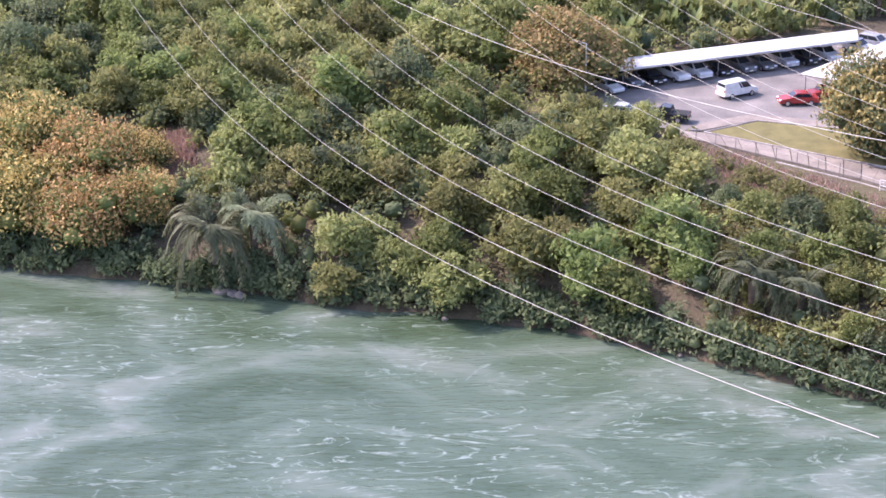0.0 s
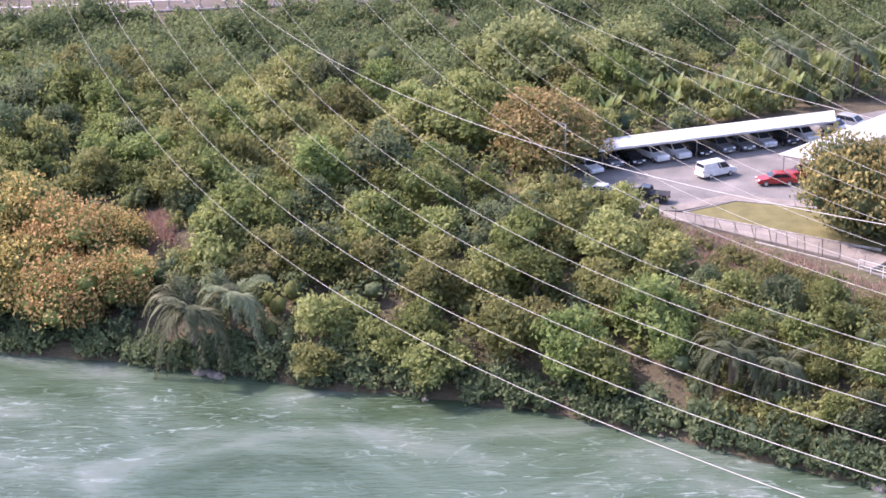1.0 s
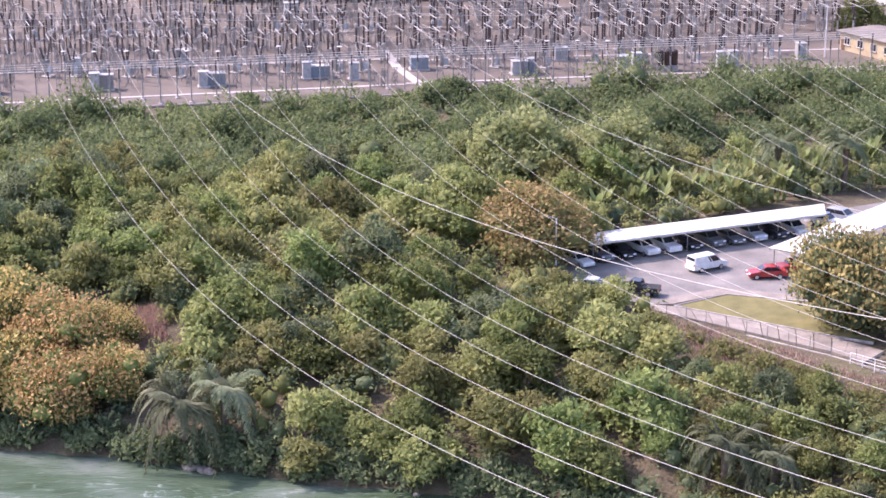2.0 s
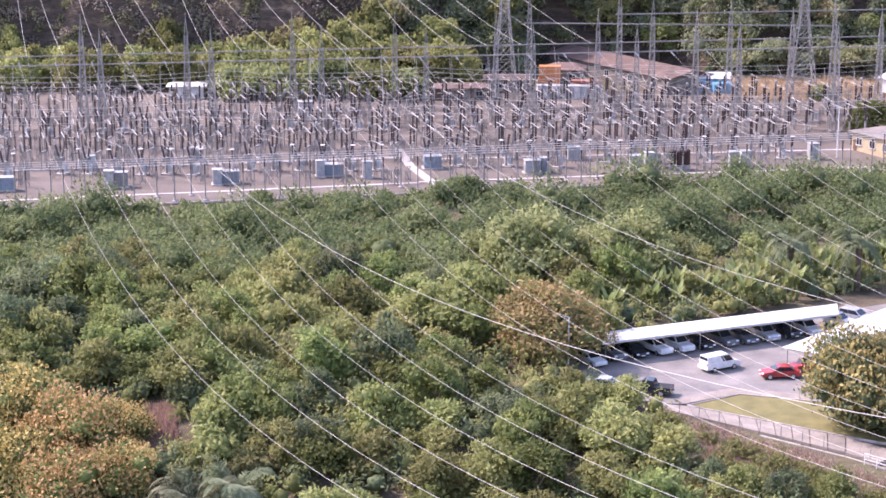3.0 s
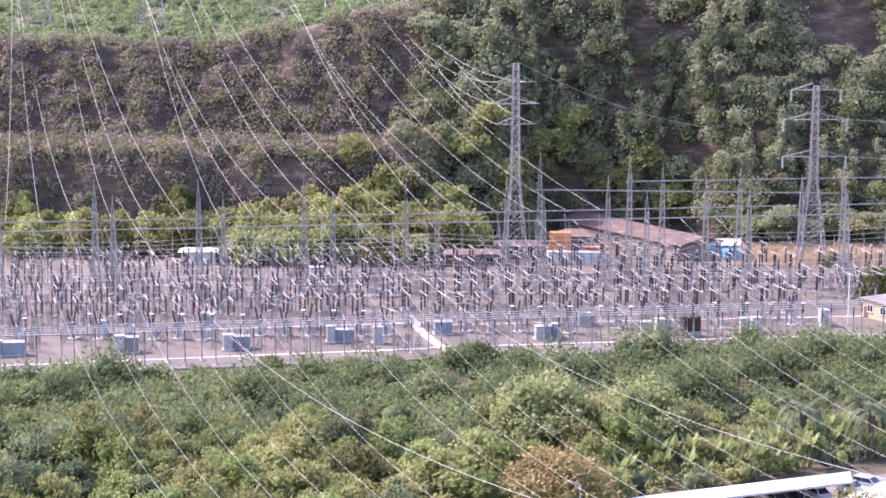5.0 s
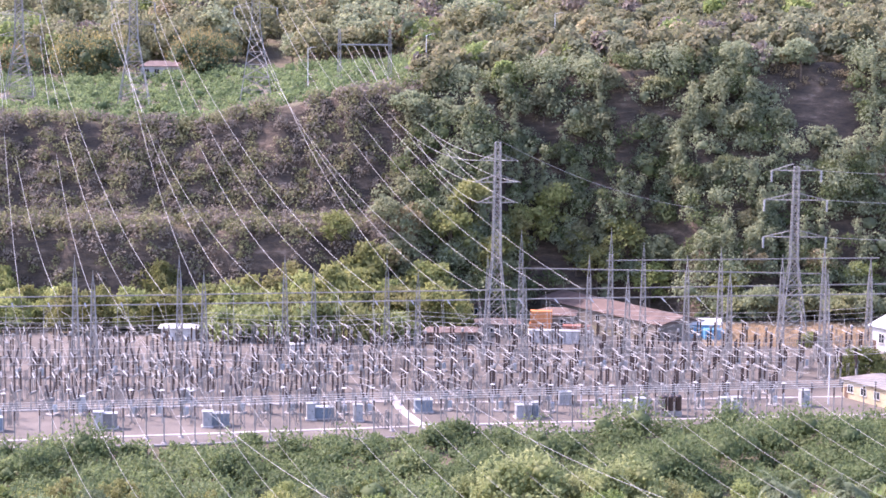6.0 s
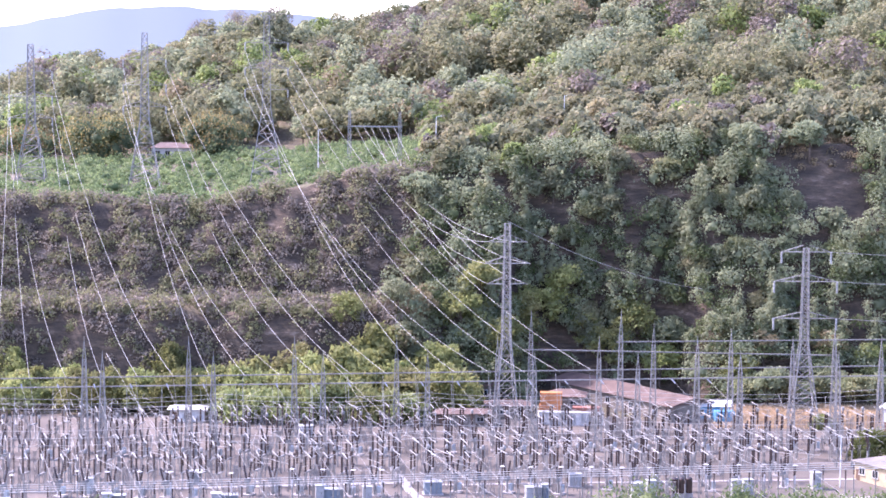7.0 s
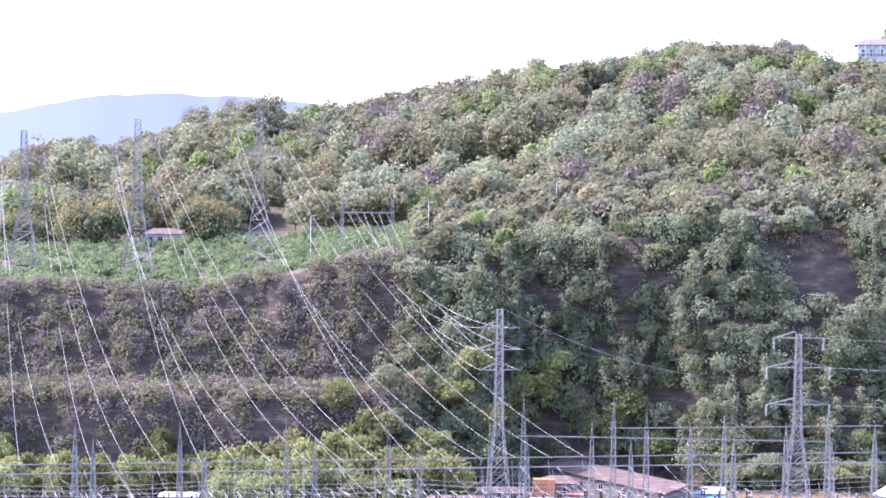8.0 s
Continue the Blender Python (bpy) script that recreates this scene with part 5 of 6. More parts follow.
bp = bus_post_model()
for r_, (off, start_x) in enumerate(((1.8, -84.0), (5.6, -81.2))):
    for x in np.arange(start_x, 84, 5.5):
        y = yard_front(x) + off
        if in_yard(x, y):
            copy_thing(bp, pose(x + rng.uniform(-0.4, 0.4), y, YARD))
retire([bp])
for off in (1.8, 5.6):
    for dz in (0.0, 0.32):
        t = thing("bus_pipe", (0, 0, 0), "straight aluminium bus pipe along the front of the yard", "bus pipe", "bus pipes")
        a, b = Vector((-86, yard_front(-86) + off + dz, YARD + 6.0 + dz)), Vector((86, yard_front(86) + off + dz, YARD + 6.0 + dz))
        part("pipe", tube(bmesh.new(), a, b, 0.045, 6), CABLE, t)

# kiosks, cubicles and the three dark tanks
def kiosk(x, y, w, d, h, mat_, label, rz=8):
    t = thing("kiosk", (x, y, YARD), label, "kiosk", "switchyard kiosks", rz)
    bm = bmesh.new()
    box(bm, (0, 0, 0.1), (w + 0.5, d + 0.5, 0.3), None, 0.03)
    part("plinth", bm, PALE, t)
    bm = bmesh.new()
    box(bm, (0, 0, 0.2 + h / 2), (w, d, h), None, 0.05)
    part("body", bm, mat_, t)
    bm = bmesh.new()
    box(bm, (0, 0, h + 0.26), (w + 0.25, d + 0.25, 0.12), None, 0.03)
    part("roof", bm, PALE_GREY, t)
    for s in ((-0.25, 0.25) if w > 1.6 else (0,)):
        bm = bmesh.new()
        box(bm, (s * w, -d / 2 - 0.015, 0.25 + h * 0.47), (w * (0.42 if w > 1.6 else 0.8), 0.05, h * 0.82), None, 0.01)
        door = part("door", bm, mat_, t)
        bm = bmesh.new()
        box(bm, (s * w + w * 0.14, -d / 2 - 0.06, 0.25 + h * 0.5), (0.05, 0.05, 0.25))
        part("handle", bm, TYRE, door)


PALE_GREY = plain("pale grey painted steel", (0.30, 0.30, 0.29), 0.55)
BLUE_GREY = plain("blue-grey painted steel", (0.17, 0.21, 0.24), 0.5)
RED_BRICK = surface("red-brown brick", [(0.3, (0.20, 0.075, 0.05)), (0.7, (0.32, 0.13, 0.09))], 2.0, 0.9)
for x, y, w, d, h, m_ in ((-34.2, 309.4, 1.5, 1.5, 2.4, PALE_GREY), (-32.2, 310.6, 2.8, 1.8, 1.9, BLUE_GREY), (18.1, 318.2, 2.6, 1.8, 2.1, PALE_GREY), (20.2, 319.2, 1.4, 1.4, 2.3, BLUE_GREY),
                          (-17.6, 315.6, 1.4, 1.4, 2.6, PALE_GREY), (-15.4, 316.6, 3.2, 1.8, 1.8, BLUE_GREY), (-9.7, 314.7, 1.5, 1.3, 2.6, PALE_GREY), (1.2, 322.5, 3.0, 2.0, 2.0, BLUE_GREY),
                          (36.0, 321.4, 2.0, 1.6, 2.2, PALE_GREY), (38.4, 322.4, 1.5, 1.5, 2.5, CAB), (53.0, 323.7, 1.6, 1.5, 2.4, PALE_GREY), (55.2, 324.3, 1.6, 1.5, 2.4, CAB),
                          (-68.6, 305.3, 3.6, 1.8, 2.0, BLUE_GREY), (-71.2, 304.6, 1.6, 1.6, 2.3, PALE_GREY), (-51.6, 307.0, 1.5, 1.5, 2.7, PALE_GREY), (-49.8, 307.8, 2.2, 1.5, 2.3, STEEL_DULL),
                          (-23.3, 369.4, 2.6, 2.2, 3.4, PALE_GREY), (68.0, 330.0, 1.6, 1.6, 2.6, PALE_GREY), (-57, 322, 1.5, 1.5, 2.2, CAB), (26, 330, 2.2, 1.5, 2.0, PALE_GREY), (-40, 330, 2.2, 1.6, 2.0, PALE_GREY)):
    kiosk(x, y, w, d, h, m_, "blue-grey equipment kiosk on a concrete plinth" if m_ is BLUE_GREY else "grey equipment cubicle on a concrete plinth")
kiosk(2.5, yard_front(2.5) + 0.9, 1.6, 1.1, 1.6, RED_BRICK, "small red-brown brick box at the end of the duct")
for dx in (0, 1.25, 2.5):
    t = thing("reactor_tank", (42.2 + dx, 320.6 + dx * 0.18, YARD), "dark upright ribbed tank on a concrete block", "tank", "reactor tanks")
    part("tank", lathe(bmesh.new(), [(0.5, 0.9), (0.56, 1.0), (0.56, 3.3), (0.45, 3.5), (0.2, 3.6)], n=16), PORCELAIN, t)
    bm = bmesh.new()
    box(bm, (0, 0, 0.42), (1.15, 1.3, 0.95), None, 0.04)
    part("plinth", bm, CONCRETE, t)


# ---- overhead conductors ----
def conductor(a, b, sag, r, label, group, n=40, mat_=CABLE):
    """One hanging cable with a string of discs at each end."""
    a, b = Vector(a), Vector(b)
    t = thing("conductor", a, label, "overhead cable", group)
    cu = bpy.data.curves.new("cable", "CURVE")
    cu.dimensions, cu.bevel_depth, cu.bevel_resolution = "3D", r, 0
    sp = cu.splines.new("POLY")
    sp.points.add(n)
    for i in range(n + 1):
        s = i / n
        p = (b - a) * s - Vector((0, 0, 4 * sag * s * (1 - s)))
        sp.points[i].co = (*p, 1)
    cu.materials.append(mat_)
    tmp = bpy.data.objects.new("tmp", cu)
    me = bpy.data.meshes.new_from_object(tmp)
    bpy.data.objects.remove(tmp)
    ob = new("cable", me)
    ob.parent = t
    return t


DISC = finish("insulator_string", ribbed(2.2, 0.11, 12), PORCELAIN_GREY)


def strain_string(t, a, b, sag):
    """The disc string at the start of a conductor."""
    d = (Vector(b) - Vector(a)) - Vector((0, 0, 4 * sag))
    ob = share("insulator_string", DISC, t, d.to_track_quat("Z", "Y").to_matrix().to_4x4())


RIVER = "conductors across the river"
for first in (0, 7, 14):
    for k in range(first, first + 6):
        a = Vector((-73.6 + 6.6 * k, 346 + 0.35 * max(0, k - 6), 22.8 + 0.07 * k))
        b = Vector((13.1 + 4.35 * k, 51.3, 47.8))
        t = conductor(a, b, 17.5, 0.017, "pale stranded conductor sagging across the river", RIVER)
        strain_string(t, a, b, 17.5)
for a, b in (((-59.0, 351, 28.0), (33, 55, 53.0)), ((-19.0, 353, 28.0), (62, 55, 53.0))):
    conductor(a, b, 15.0, 0.022, "thin earth wire sagging across the river", RIVER)
# strained buses over the equipment, with droppers
for k, (y, z) in enumerate(((333, 16.0), (339, 16.2), (345.5, 16.4), (363.5, 17.4), (371, 17.2), (378, 17.0))):
    for x0, x1 in ((-94, -40), (-40, 0), (0, 39), (39, 92)):
        conductor((x0, y + 0.1 * x0, z), (x1, y + 0.1 * x1, z), 0.9, 0.03, "strained bus cable over the yard equipment", "yard bus cables", 12)
for i in range(100):
    x = rng.uniform(-86, 86)
    y0 = rng.choice((333, 339, 345.5, 363.5, 371, 378)) + 0.1 * x
    if in_yard(x, y0):
        conductor((x, y0, 15.6 + rng.uniform(0, 0.8)), (x + rng.uniform(-1, 1), y0 + rng.choice((-3.2, 3.2)), 13.8), rng.uniform(0.1, 0.4), 0.028, "thin dropper lead down to a switch", "dropper leads", 6)
# droppers from the front gantry
for i in range(34):
    x = -74.4 + 6.6 * (i % 17) + rng.uniform(-0.4, 0.4)
    y = gy_front(x) + (0 if i < 17 else 11)
    conductor((x, y, gz_front(x) - 0.3), (x + 0.5, y + rng.uniform(-4, 4), 14.0), -0.5, 0.03, "slack jumper lead from the gantry beam", "dropper leads", 8)


# small steelwork and leads between the apparatus, too much to count
def struts_mesh(name, a, b, r, material, label, category):
    """Thin three-sided struts between point pairs, in one mesh."""
    d = unit(b - a)
    s1 = unit(np.cross(d, np.array([0.31, 0.2, 0.93])))
    s2 = np.cross(d, s1)
    ring = [s1 * r, (-0.5 * s1 + 0.866 * s2) * r, (-0.5 * s1 - 0.866 * s2) * r]
    vs = np.stack([a + q for q in ring] + [b + q for q in ring], 1)
    k = np.arange(len(a))[:, None] * 6
    fs = np.concatenate([k + np.array([[i, (i + 1) % 3, 3 + (i + 1) % 3]]) for i in range(3)] + [k + np.array([[i, 3 + (i + 1) % 3, 3 + i]]) for i in range(3)])
    tagged(new(name, array_mesh(name, vs.reshape(-1, 3), fs, material)), label, category, kind="stuff")


n = 900
x, y = rng.uniform(-92, 92, n), rng.uniform(306, 392, n)
keep = (np.abs(x) < 0.238 * y + 3) & (y > yard_front(x) + 7) & ~((x > 66) & (y < 348))
x, y = x[keep], y[keep]
h, w = rng.uniform(2.2, 4.2, len(x)), rng.uniform(0.35, 0.8, len(x))
ends_a, ends_b = [], []
for sx, sz0, ex, sz1 in ((-1, 0, -0.7, 1), (1, 0, 0.7, 1), (-1, 0.05, 0.85, 0.5), (1, 0.05, -0.85, 0.5), (-0.85, 0.5, 0.7, 1), (0.85, 0.5, -0.7, 1), (-1.4, 1, 1.4, 1)):
    ends_a.append(np.stack([x + sx * w * 0.6, y, YARD + sz0 * h], 1))
    ends_b.append(np.stack([x + ex * w * 0.6, y + 0.1, YARD + sz1 * h], 1))
struts_mesh("yard_steelwork", np.concatenate(ends_a), np.concatenate(ends_b), 0.05, STEEL, "light grey braced steel frames under the apparatus", "steelwork")
n = 800
x, y = rng.uniform(-92, 92, n), rng.uniform(314, 392, n)
keep = (np.abs(x) < 0.238 * y + 3) & (y > yard_front(x) + 9) & ~((x > 66) & (y < 348))
x, y = x[keep], y[keep]
a = np.stack([x, y, rng.uniform(13.3, 14.4, len(x))], 1)
b = a + np.stack([rng.uniform(0.5, 3.5, len(x)), rng.uniform(-5.5, -2.0, len(x)), rng.uniform(-1.2, 2.5, len(x))], 1)
struts_mesh("yard_leads", a, b, 0.035, CABLE, "pale connecting leads between the apparatus", "cables")

# ---- transmission towers ----
def tower(x, y, z, h, w0, arms, label, rz=0.0, waist=0.45):
    """Lattice tower: wide splayed base, slim upper body, cross-arms at (height, half span)."""
    t = thing("transmission_tower", (x, y, z), label, "transmission tower", "transmission towers", rz)
    ww, hw = max(1.7, w0 * 0.26), h * waist
    bm_ = [lattice(bmesh.new(), hw, w0, ww, 6, 0.085), lattice(bmesh.new(), h - hw, ww, ww * 0.62, 12, 0.075, z=hw)]
    part("lower_bracing", bm_[0], STEEL_DULL, t)
    part("upper_bracing", bm_[1], STEEL_DULL, t)
    for sx, sy in ((-1, -1), (1, -1), (1, 1), (-1, 1)):
        bm = strut(bmesh.new(), (sx * w0 / 2, sy * w0 / 2, -0.4), (sx * ww / 2, sy * ww / 2, hw), 0.13)
        strut(bm, (sx * ww / 2, sy * ww / 2, hw), (sx * ww * 0.31, sy * ww * 0.31, h), 0.11)
        part("leg", bm, STEEL, t)
        bm = bmesh.new()
        box(bm, (sx * w0 / 2, sy * w0 / 2, 0.1), (1.0, 1.0, 0.6), None, 0.05)
        part("footing", bm, CONCRETE, t)
    for az, span in arms:
        for s in (-1, 1):
            bm = bmesh.new()
            tip = Vector((s * span, 0, az))
            for sy in (-1, 1):
                strut(bm, (s * ww * 0.4, sy * ww * 0.4, az), tip, 0.06)
                strut(bm, (s * ww * 0.4, sy * ww * 0.4, az + 1.4), tip, 0.05)
                for k in (0.33, 0.66):
                    strut(bm, Vector((s * ww * 0.4, sy * ww * 0.4, az)).lerp(tip, k), Vector((s * ww * 0.4, sy * ww * 0.4, az + 1.4)).lerp(tip, k), 0.04)
            arm = part("cross_arm", bm, STEEL, t)
    return t


tower(15.9, 382, YARD, 42.5, 5.4, [(38.8, 4.0), (34.5, 4.6), (30.4, 4.0)], "tall grey lattice transmission tower among the switchgear", 8)
tower(79.3, 400, 8.0, 36.8, 6.0, [(36.0, 5.2), (29.8, 6.6), (22.0, 6.6)], "tall grey lattice transmission tower beyond the yard", 0)
T1, T2, T3 = (-104.3, 505), (-74.5, 505), (-42.6, 505)
for (x, y), top in ((T1, 88.5), (T2, 91.8), (T3, 96.5)):
    z = float(land(x, y)) - 0.5
    tower(x, y, z, top - z, 8.6, [(top - z - 7.0, 5.6), (top - z - 13.6, 5.8), (top - z - 19.2, 5.6)], "grey lattice transmission tower on the terrace", 5)
    for s in (-1, 1):
        for dz in (7.0, 13.6, 19.2):
            o = thing("strain_insulator", (x + s * 5.6, y - 0.1, top - dz), "pale string of glass discs hanging from a tower arm", "insulator string", "tower insulator strings")
            share("insulator_string", finish("insulator_string", ribbed(2.0, 0.22, 10), PALE_GREY), o, pose(0, 0, -2.0))

UP = "conductors down from the terrace"
ends = {T1: (-80.8, -74.3, -67.5, -60.9, -54.2, -47.5), T2: (-40.8, -34.2, -27.5, -20.8, -14.2, -7.5), T3: (-1.0, 5.6, 12.2, 18.8, 25.4, 32.0)}
tops = {T1: 88.5, T2: 91.8, T3: 96.5}
for (x, y), xs in ends.items():
    for i, xe in enumerate(sorted(xs)):
        s, lvl = (-1, i) if i < 3 else (1, 5 - i)
        a = Vector((x + s * 5.6, y, tops[(x, y)] - 2.0 - (7.0, 13.6, 19.2)[lvl]))
        b = Vector((xe, gy_front(xe) + 11, gz_front(xe)))
        conductor(a, b, 9.5, 0.034, "pale conductor hanging from the terrace towers to the yard", UP)
# small gantry on the terrace edge and its six lines to the tall tower
pole_z = [float(land(-20.8, 505)), float(land(-7.6, 505))]
gant = thing("terrace_gantry", (0, 0, 0), "two lattice posts with a crossbar on the terrace edge", "gantry")
for x, z in zip((-20.8, -7.6), pole_z):
    bm = lattice(bmesh.new(), 72 - z, 1.1, 0.5, 9, 0.07, x, 505, z - 0.3)
    for sx, sy in ((-1, -1), (1, -1), (1, 1), (-1, 1)):
        strut(bm, (x + sx * 0.55, 505 + sy * 0.55, z - 0.4), (x + sx * 0.25, 505 + sy * 0.25, 72), 0.08)
    part("post", bm, STEEL, gant)
bm = bmesh.new()
box(bm, (-14.2, 505, 67.9), (14.4, 0.4, 0.35))
part("crossbar", bm, STEEL, gant)
for i in range(6):
    x = -19.0 + i * 2.0
    tip = (16 + (-4.0, 4.0, -4.6, 4.6, -4, 4)[i], 382, 8.06 + (38.8, 38.8, 34.5, 34.5, 30.4, 30.4)[i])
    conductor((x, 504.8, 67.6), tip, 7.5, 0.038, "pale conductor from the terrace gantry to the tall tower", UP)
conductor((16, 382, 51), (62, 431, 33), 2.0, 0.035, "thin earth wire across the wooded slope", UP)
for dz, s in ((36.0, 5.2), (29.8, 6.6), (22.0, 6.6)):
    for sg in (-1, 1):
        o = thing("strain_insulator", (79.3 + sg * s, 399.9, 8.0 + dz), "pale string of glass discs hanging from a tower arm", "insulator string", "tower insulator strings")
        share("insulator_string", finish("insulator_string", ribbed(2.4, 0.24, 10), PALE_GREY), o, pose(0, 0, -2.4))
    conductor((79.3 + s, 400, 8.0 + dz), (190, 420, 12.0 + dz), 3.0, 0.035, "pale conductor leading away from the far tower", "conductors past the yard")
street_lamp(72.5, 331, 8.0, 9.0, "pale street lamp beside the ochre building", 1.5)
street_lamp(-29.0, 505, float(land(-29, 505)) - 0.3, 11.5, "tall pale street lamp on the terrace", -2.0)
street_lamp(90.2, 480, float(land(90.2, 480)) - 0.3, 8.0, "pale street lamp on the upper road", 1.2)
street_lamp(2.0, 520, float(land(2, 520)) - 0.3, 11.0, "pale street lamp on the terrace", -2.0)
street_lamp(38.0, 540, float(land(38, 540)) - 0.3, 11.0, "pale street lamp on the upper road", -2.0)

# ---- buildings ----
RUST_ROOF = surface("rusty pinkish roof sheet", [(0.3, (0.085, 0.052, 0.04)), (0.7, (0.165, 0.108, 0.085))], 0.4, 0.7)
GREY_ROOF = surface("weathered grey roof sheet", [(0.3, (0.14, 0.12, 0.10)), (0.7, (0.21, 0.18, 0.15))], 0.4, 0.7)
YELLOW_WALL = surface("ochre painted wall", [(0.3, (0.32, 0.25, 0.15)), (0.7, (0.42, 0.335, 0.21))], 0.5, 0.85)
WHITE_WALL = surface("white painted wall", [(0.3, (0.40, 0.39, 0.37)), (0.7, (0.52, 0.51, 0.49))], 0.5, 0.8)
DARK_WALL = surface("dark mottled wall", [(0.3, (0.10, 0.085, 0.07)), (0.7, (0.20, 0.17, 0.14))], 0.5, 0.85)
BLUE_PAINT = plain("blue painted steel", (0.10, 0.28, 0.42), 0.5)
ORANGE_PAINT = plain("orange painted container", (0.52, 0.20, 0.07), 0.55)
DOOR_BROWN = plain("brown painted door", (0.12, 0.07, 0.045), 0.6)


def building(name, x, y, z, rz, lx, ly, h, wall_m, roof_m, rise, label, windows=4, gable=False, over=0.7, door=True):
    """A low building: walls, pitched roof with overhang, windows with frames and sills, a door. The front is -y."""
    t = thing(name, (x, y, z), label, "building", "", rz)
    for nm, c, s in (("front_wall", (0, -ly / 2, h / 2), (lx, 0.22, h)), ("back_wall", (0, ly / 2, h / 2), (lx, 0.22, h)),
                     ("side_wall", (-lx / 2, 0, h / 2), (0.22, ly - 0.23, h)), ("side_wall", (lx / 2, 0, h / 2), (0.22, ly - 0.23, h))):
        bm = bmesh.new()
        box(bm, c, s)
        part(nm, bm, wall_m, t)
    bm = bmesh.new()
    X, Y = lx / 2 + over, ly / 2 + over
    for s in (-1, 1):
        pane(bm, [(-X, s * Y, h), (X, s * Y, h), (X if gable else X - min(X, Y) * 0.7, 0, h + rise), (-X if gable else -X + min(X, Y) * 0.7, 0, h + rise)], 0.06)
    if not gable:
        for s in (-1, 1):
            pane(bm, [(s * X, -Y, h), (s * X, Y, h), (s * (X - min(X, Y) * 0.7), 0, h + rise)], 0.06)
    else:
        for s in (-1, 1):
            pane(bm, [(s * lx / 2, -ly / 2, h), (s * lx / 2, ly / 2, h), (s * lx / 2, 0, h + rise * 0.92)], 0.1)
    part("roof", bm, roof_m, t)
    for i in range(windows):
        wx = -lx / 2 + lx * (i + 0.6) / (windows + 0.2)
        win = new("window")
        win.parent = t
        win.matrix_basis = pose(wx, -ly / 2 - 0.08, h * 0.55)
        ww = min(1.5, lx / windows * 0.5)
        part("pane", box(bmesh.new(), (0, -0.05, 0), (ww, 0.04, h * 0.36)), GLASS_DARK, win)
        bm = bmesh.new()
        for sx in (-1, 0, 1):
            box(bm, (sx * ww / 2, -0.07, 0), (0.09, 0.08, h * 0.38))
        for sz in (-1, 1):
            box(bm, (0, -0.07, sz * h * 0.19), (ww + 0.12, 0.09, 0.09))
        part("frame", bm, WHITE_WALL, win)
        part("sill", box(bmesh.new(), (0, -0.12, -h * 0.21), (ww + 0.3, 0.25, 0.07)), CONCRETE, win)
    if door:
        part("door", box(bmesh.new(), (-lx / 2 + 1.0, -ly / 2 - 0.13, 1.05), (1.0, 0.06, 2.1)), DOOR_BROWN, t)
    return t


building("control_building", 85.8, 331.0, 8.0, -63, 22.0, 9.0, 3.4, YELLOW_WALL, GREY_ROOF, 1.0, "long ochre building with a grey roof beside the yard", 6)
building("store_hall", 45.0, 419.5, 8.0, -59, 44.0, 12.0, 3.4, DARK_WALL, RUST_ROOF, 1.5, "long hall with a rusty brown roof and dark walls", 5, True)
building("workshop", 6.0, 428.0, 8.0, -4, 20.0, 9.0, 3.8, DARK_WALL, RUST_ROOF, 1.6, "dark workshop with a rusty roof below the trees", 4, True)
building("shed", 7.5, 394.0, 8.0, 4, 11.0, 5.0, 2.6, DARK_WALL, RUST_ROOF, 0.7, "low shed with a pale rusty roof", 3)
building("shed", 17.5, 404.0, 8.0, 0, 9.0, 5.0, 2.8, DARK_WALL, RUST_ROOF, 0.8, "low shed with a rusty roof", 2)
building("shed", 30.5, 413.5, 8.0, -8, 7.5, 6.0, 3.4, DARK_WALL, RUST_ROOF, 1.2, "small shed with a rusty hipped roof", 2)
building("shed", 60.0, 404.0, 8.0, -3, 8.5, 5.0, 3.0, BLUE_PAINT, WHITE_SHEET, 0.9, "blue shed with a white sheet roof", 2, True)
building("shed", -49.5, 396.0, 8.0, 2, 7.0, 4.0, 2.6, WHITE_WALL, WHITE_SHEET, 0.6, "small white-roofed hut behind the yard", 1)
building("store_house", 102.5, 385.0, 8.0, -60, 16.0, 11.0, 5.0, WHITE_WALL, WHITE_SHEET, 2.2, "white gabled store house beyond the yard", 3, True)
building("terrace_house", -80.0, 603.0, float(land(-80, 603)) - 0.3, 4, 13.0, 8.0, 3.4, WHITE_WALL, RUST_ROOF, 1.6, "low white house with dark windows between mango trees", 4)
building("hill_house", 38.0, 770.0, float(land(38, 770)) - 0.3, 0, 22.0, 8.0, 3.4, WHITE_WALL, RUST_ROOF, 1.6, "low house with a rusty roof half hidden on the hillside", 5)
villa = building("hilltop_villa", 189.0, 800.0, float(land(189, 800)) + 1.0, -12, 15.0, 10.0, 7.0, WHITE_WALL, GREY_ROOF, 3.0, "pale two-storey villa with columns on the hilltop", 4, False, 1.4)
for i in range(6):
    part("column", tube(bmesh.new(), (-7.5 + i * 3.0, -6.2, -0.5), (-7.5 + i * 3.0, -6.2, 7.0), 0.25, 8), WHITE_WALL, villa)
part("balcony", box(bmesh.new(), (0, -5.8, 3.5), (15.5, 1.6, 0.35)), WHITE_WALL, villa)


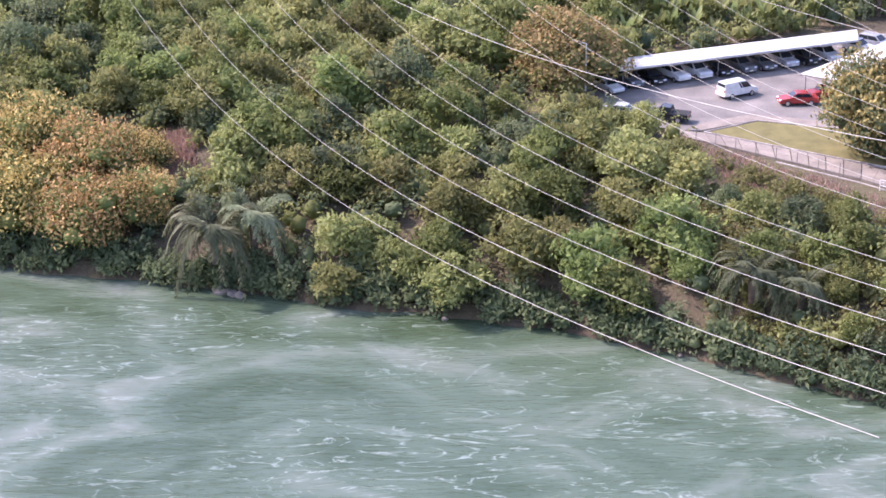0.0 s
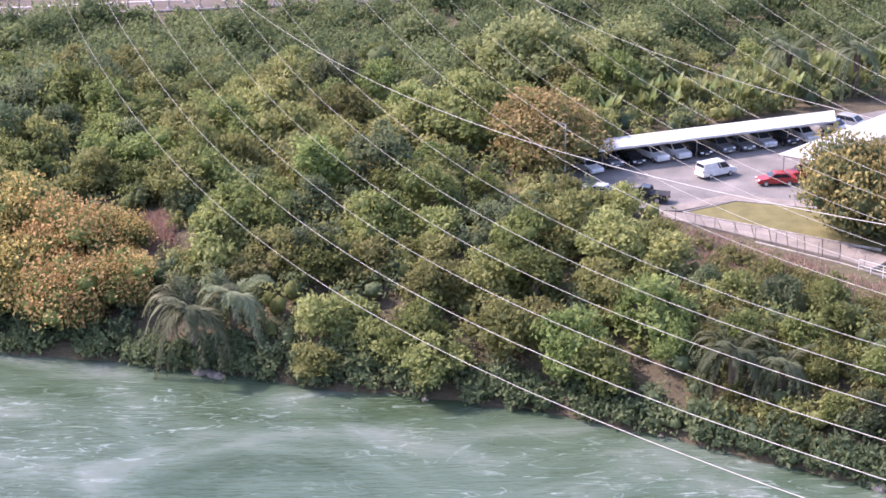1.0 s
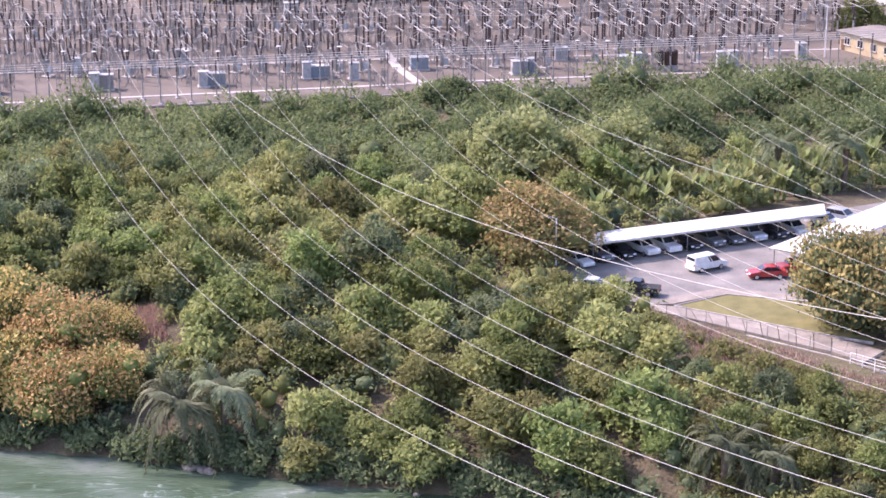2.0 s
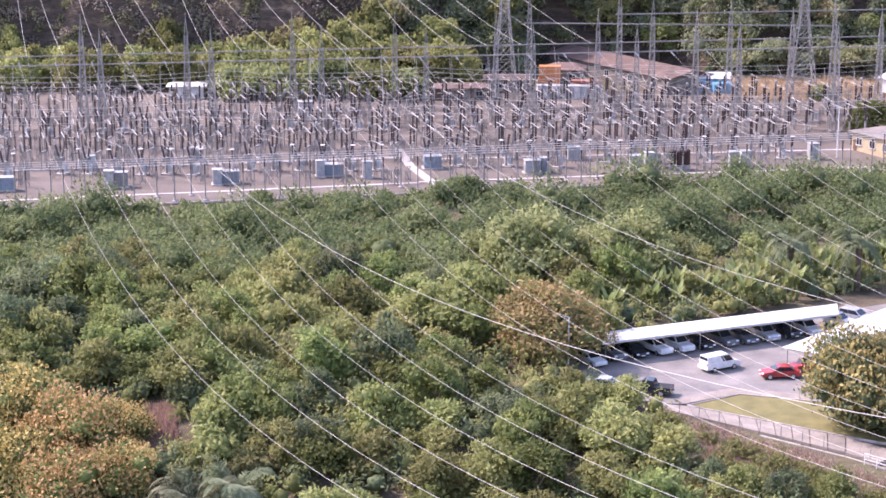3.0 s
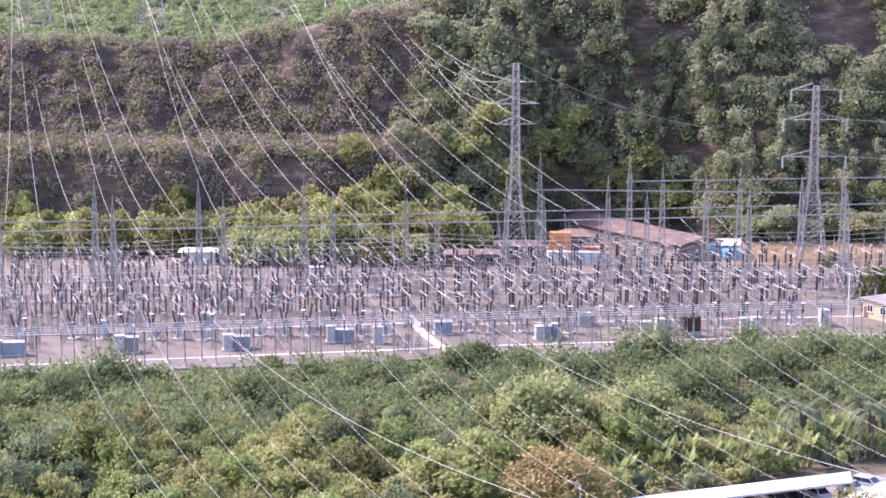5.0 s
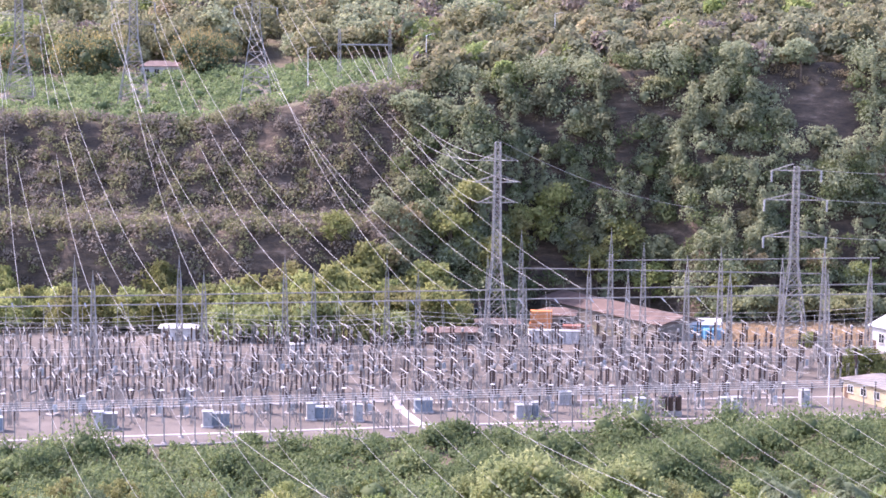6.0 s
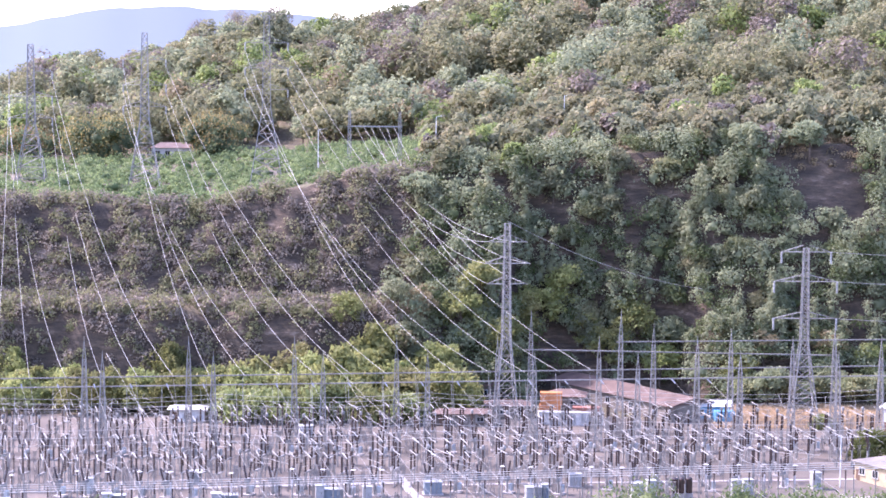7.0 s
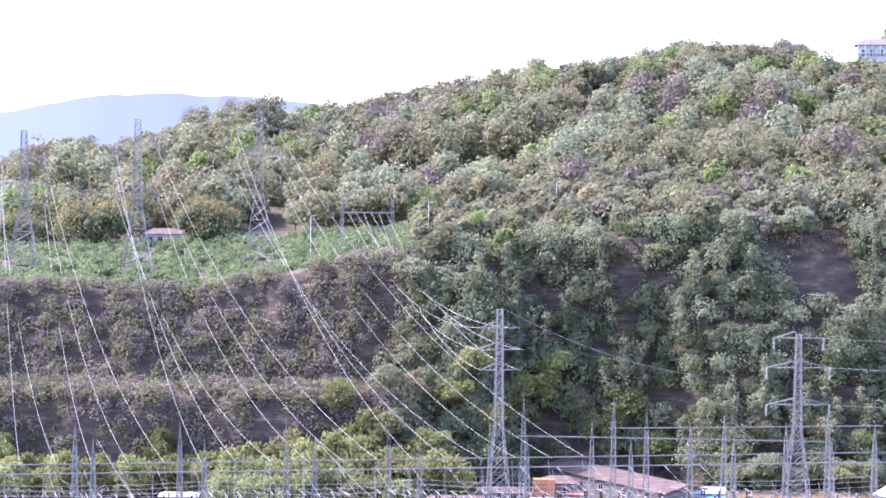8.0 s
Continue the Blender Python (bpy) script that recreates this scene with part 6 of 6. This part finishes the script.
def container(x, y, z, rz, mat_, label, lx=6.06):
    t = thing("shipping_container", (x, y, z), label, "container", "containers", rz)
    bm = bmesh.new()
    box(bm, (0, 0, 1.3), (lx, 2.44, 2.5), None, 0.04)
    part("body", bm, mat_, t)
    for i in range(14):
        bm = bmesh.new()
        box(bm, (-lx / 2 + 0.25 + i * (lx - 0.5) / 13, -1.24, 1.3), (0.16, 0.05, 2.2))
        part("rib", bm, mat_, t)
    for s in (-1, 1):
        for u in (-1, 1):
            bm = bmesh.new()
            box(bm, (s * (lx / 2 - 0.08), u * 1.16, 1.3), (0.2, 0.2, 2.62))
            part("corner_post", bm, mat_, t)


container(26.4, 405.0, 8.0, -6, ORANGE_PAINT, "orange shipping container behind the switchgear", 4.6)
container(26.6, 405.1, 10.62, -4, ORANGE_PAINT, "orange shipping container stacked on another", 4.6)
container(34.0, 402.0, 8.0, -6, RED_BRICK, "rusty red shipping container beside a shed")
container(62.5, 398.5, 8.0, 4, BLUE_PAINT, "bright blue container beside a shed", 4.0)
for i in range(9):
    kiosk(24.0 + i * 1.5, 394.5 - i * 0.15, 1.4, 2.2, 2.4, WHITE_WALL, "white metal cubicle in a row behind the switchgear", 0)

# low back fence of the yard
bf = thing("yard_fence", (0, 0, 0), "grey post and rail fence behind the yard", "fence")
for i in range(40):
    x = -96 + i * 4.0
    if 4 < x < 66:
        continue
    part("post", tube(bmesh.new(), (x, 399.5, 7.8), (x, 399.5, 10.4), 0.07, 5), STEEL_DULL, bf)
    for h in (8.9, 9.6, 10.3):
        part("rail", tube(bmesh.new(), (x, 399.5, h), (x + 4.0, 399.5, h), 0.035, 4), STEEL_DULL, bf)
# field of dry grass and the round green tree by the ochre building
x, y = rng.uniform(60, 104, 3600), rng.uniform(391, 422, 3600)
tufts(x, y, 12, 0.75, LEAF_STRAW, "dry_grass", "dry yellow grass on the field beyond the yard")
round_tree = tree_model("round_tree", "dense round green tree beside the ochre building", "tree", "trees behind the switchyard", LEAF_GREEN, 5.4, 6.0, -0.6, 18, 150, 0.8)
place(round_tree, 84.5, 357.0, 0.95)
place(round_tree, 82.0, 392.0, 0.5)
retire([round_tree])
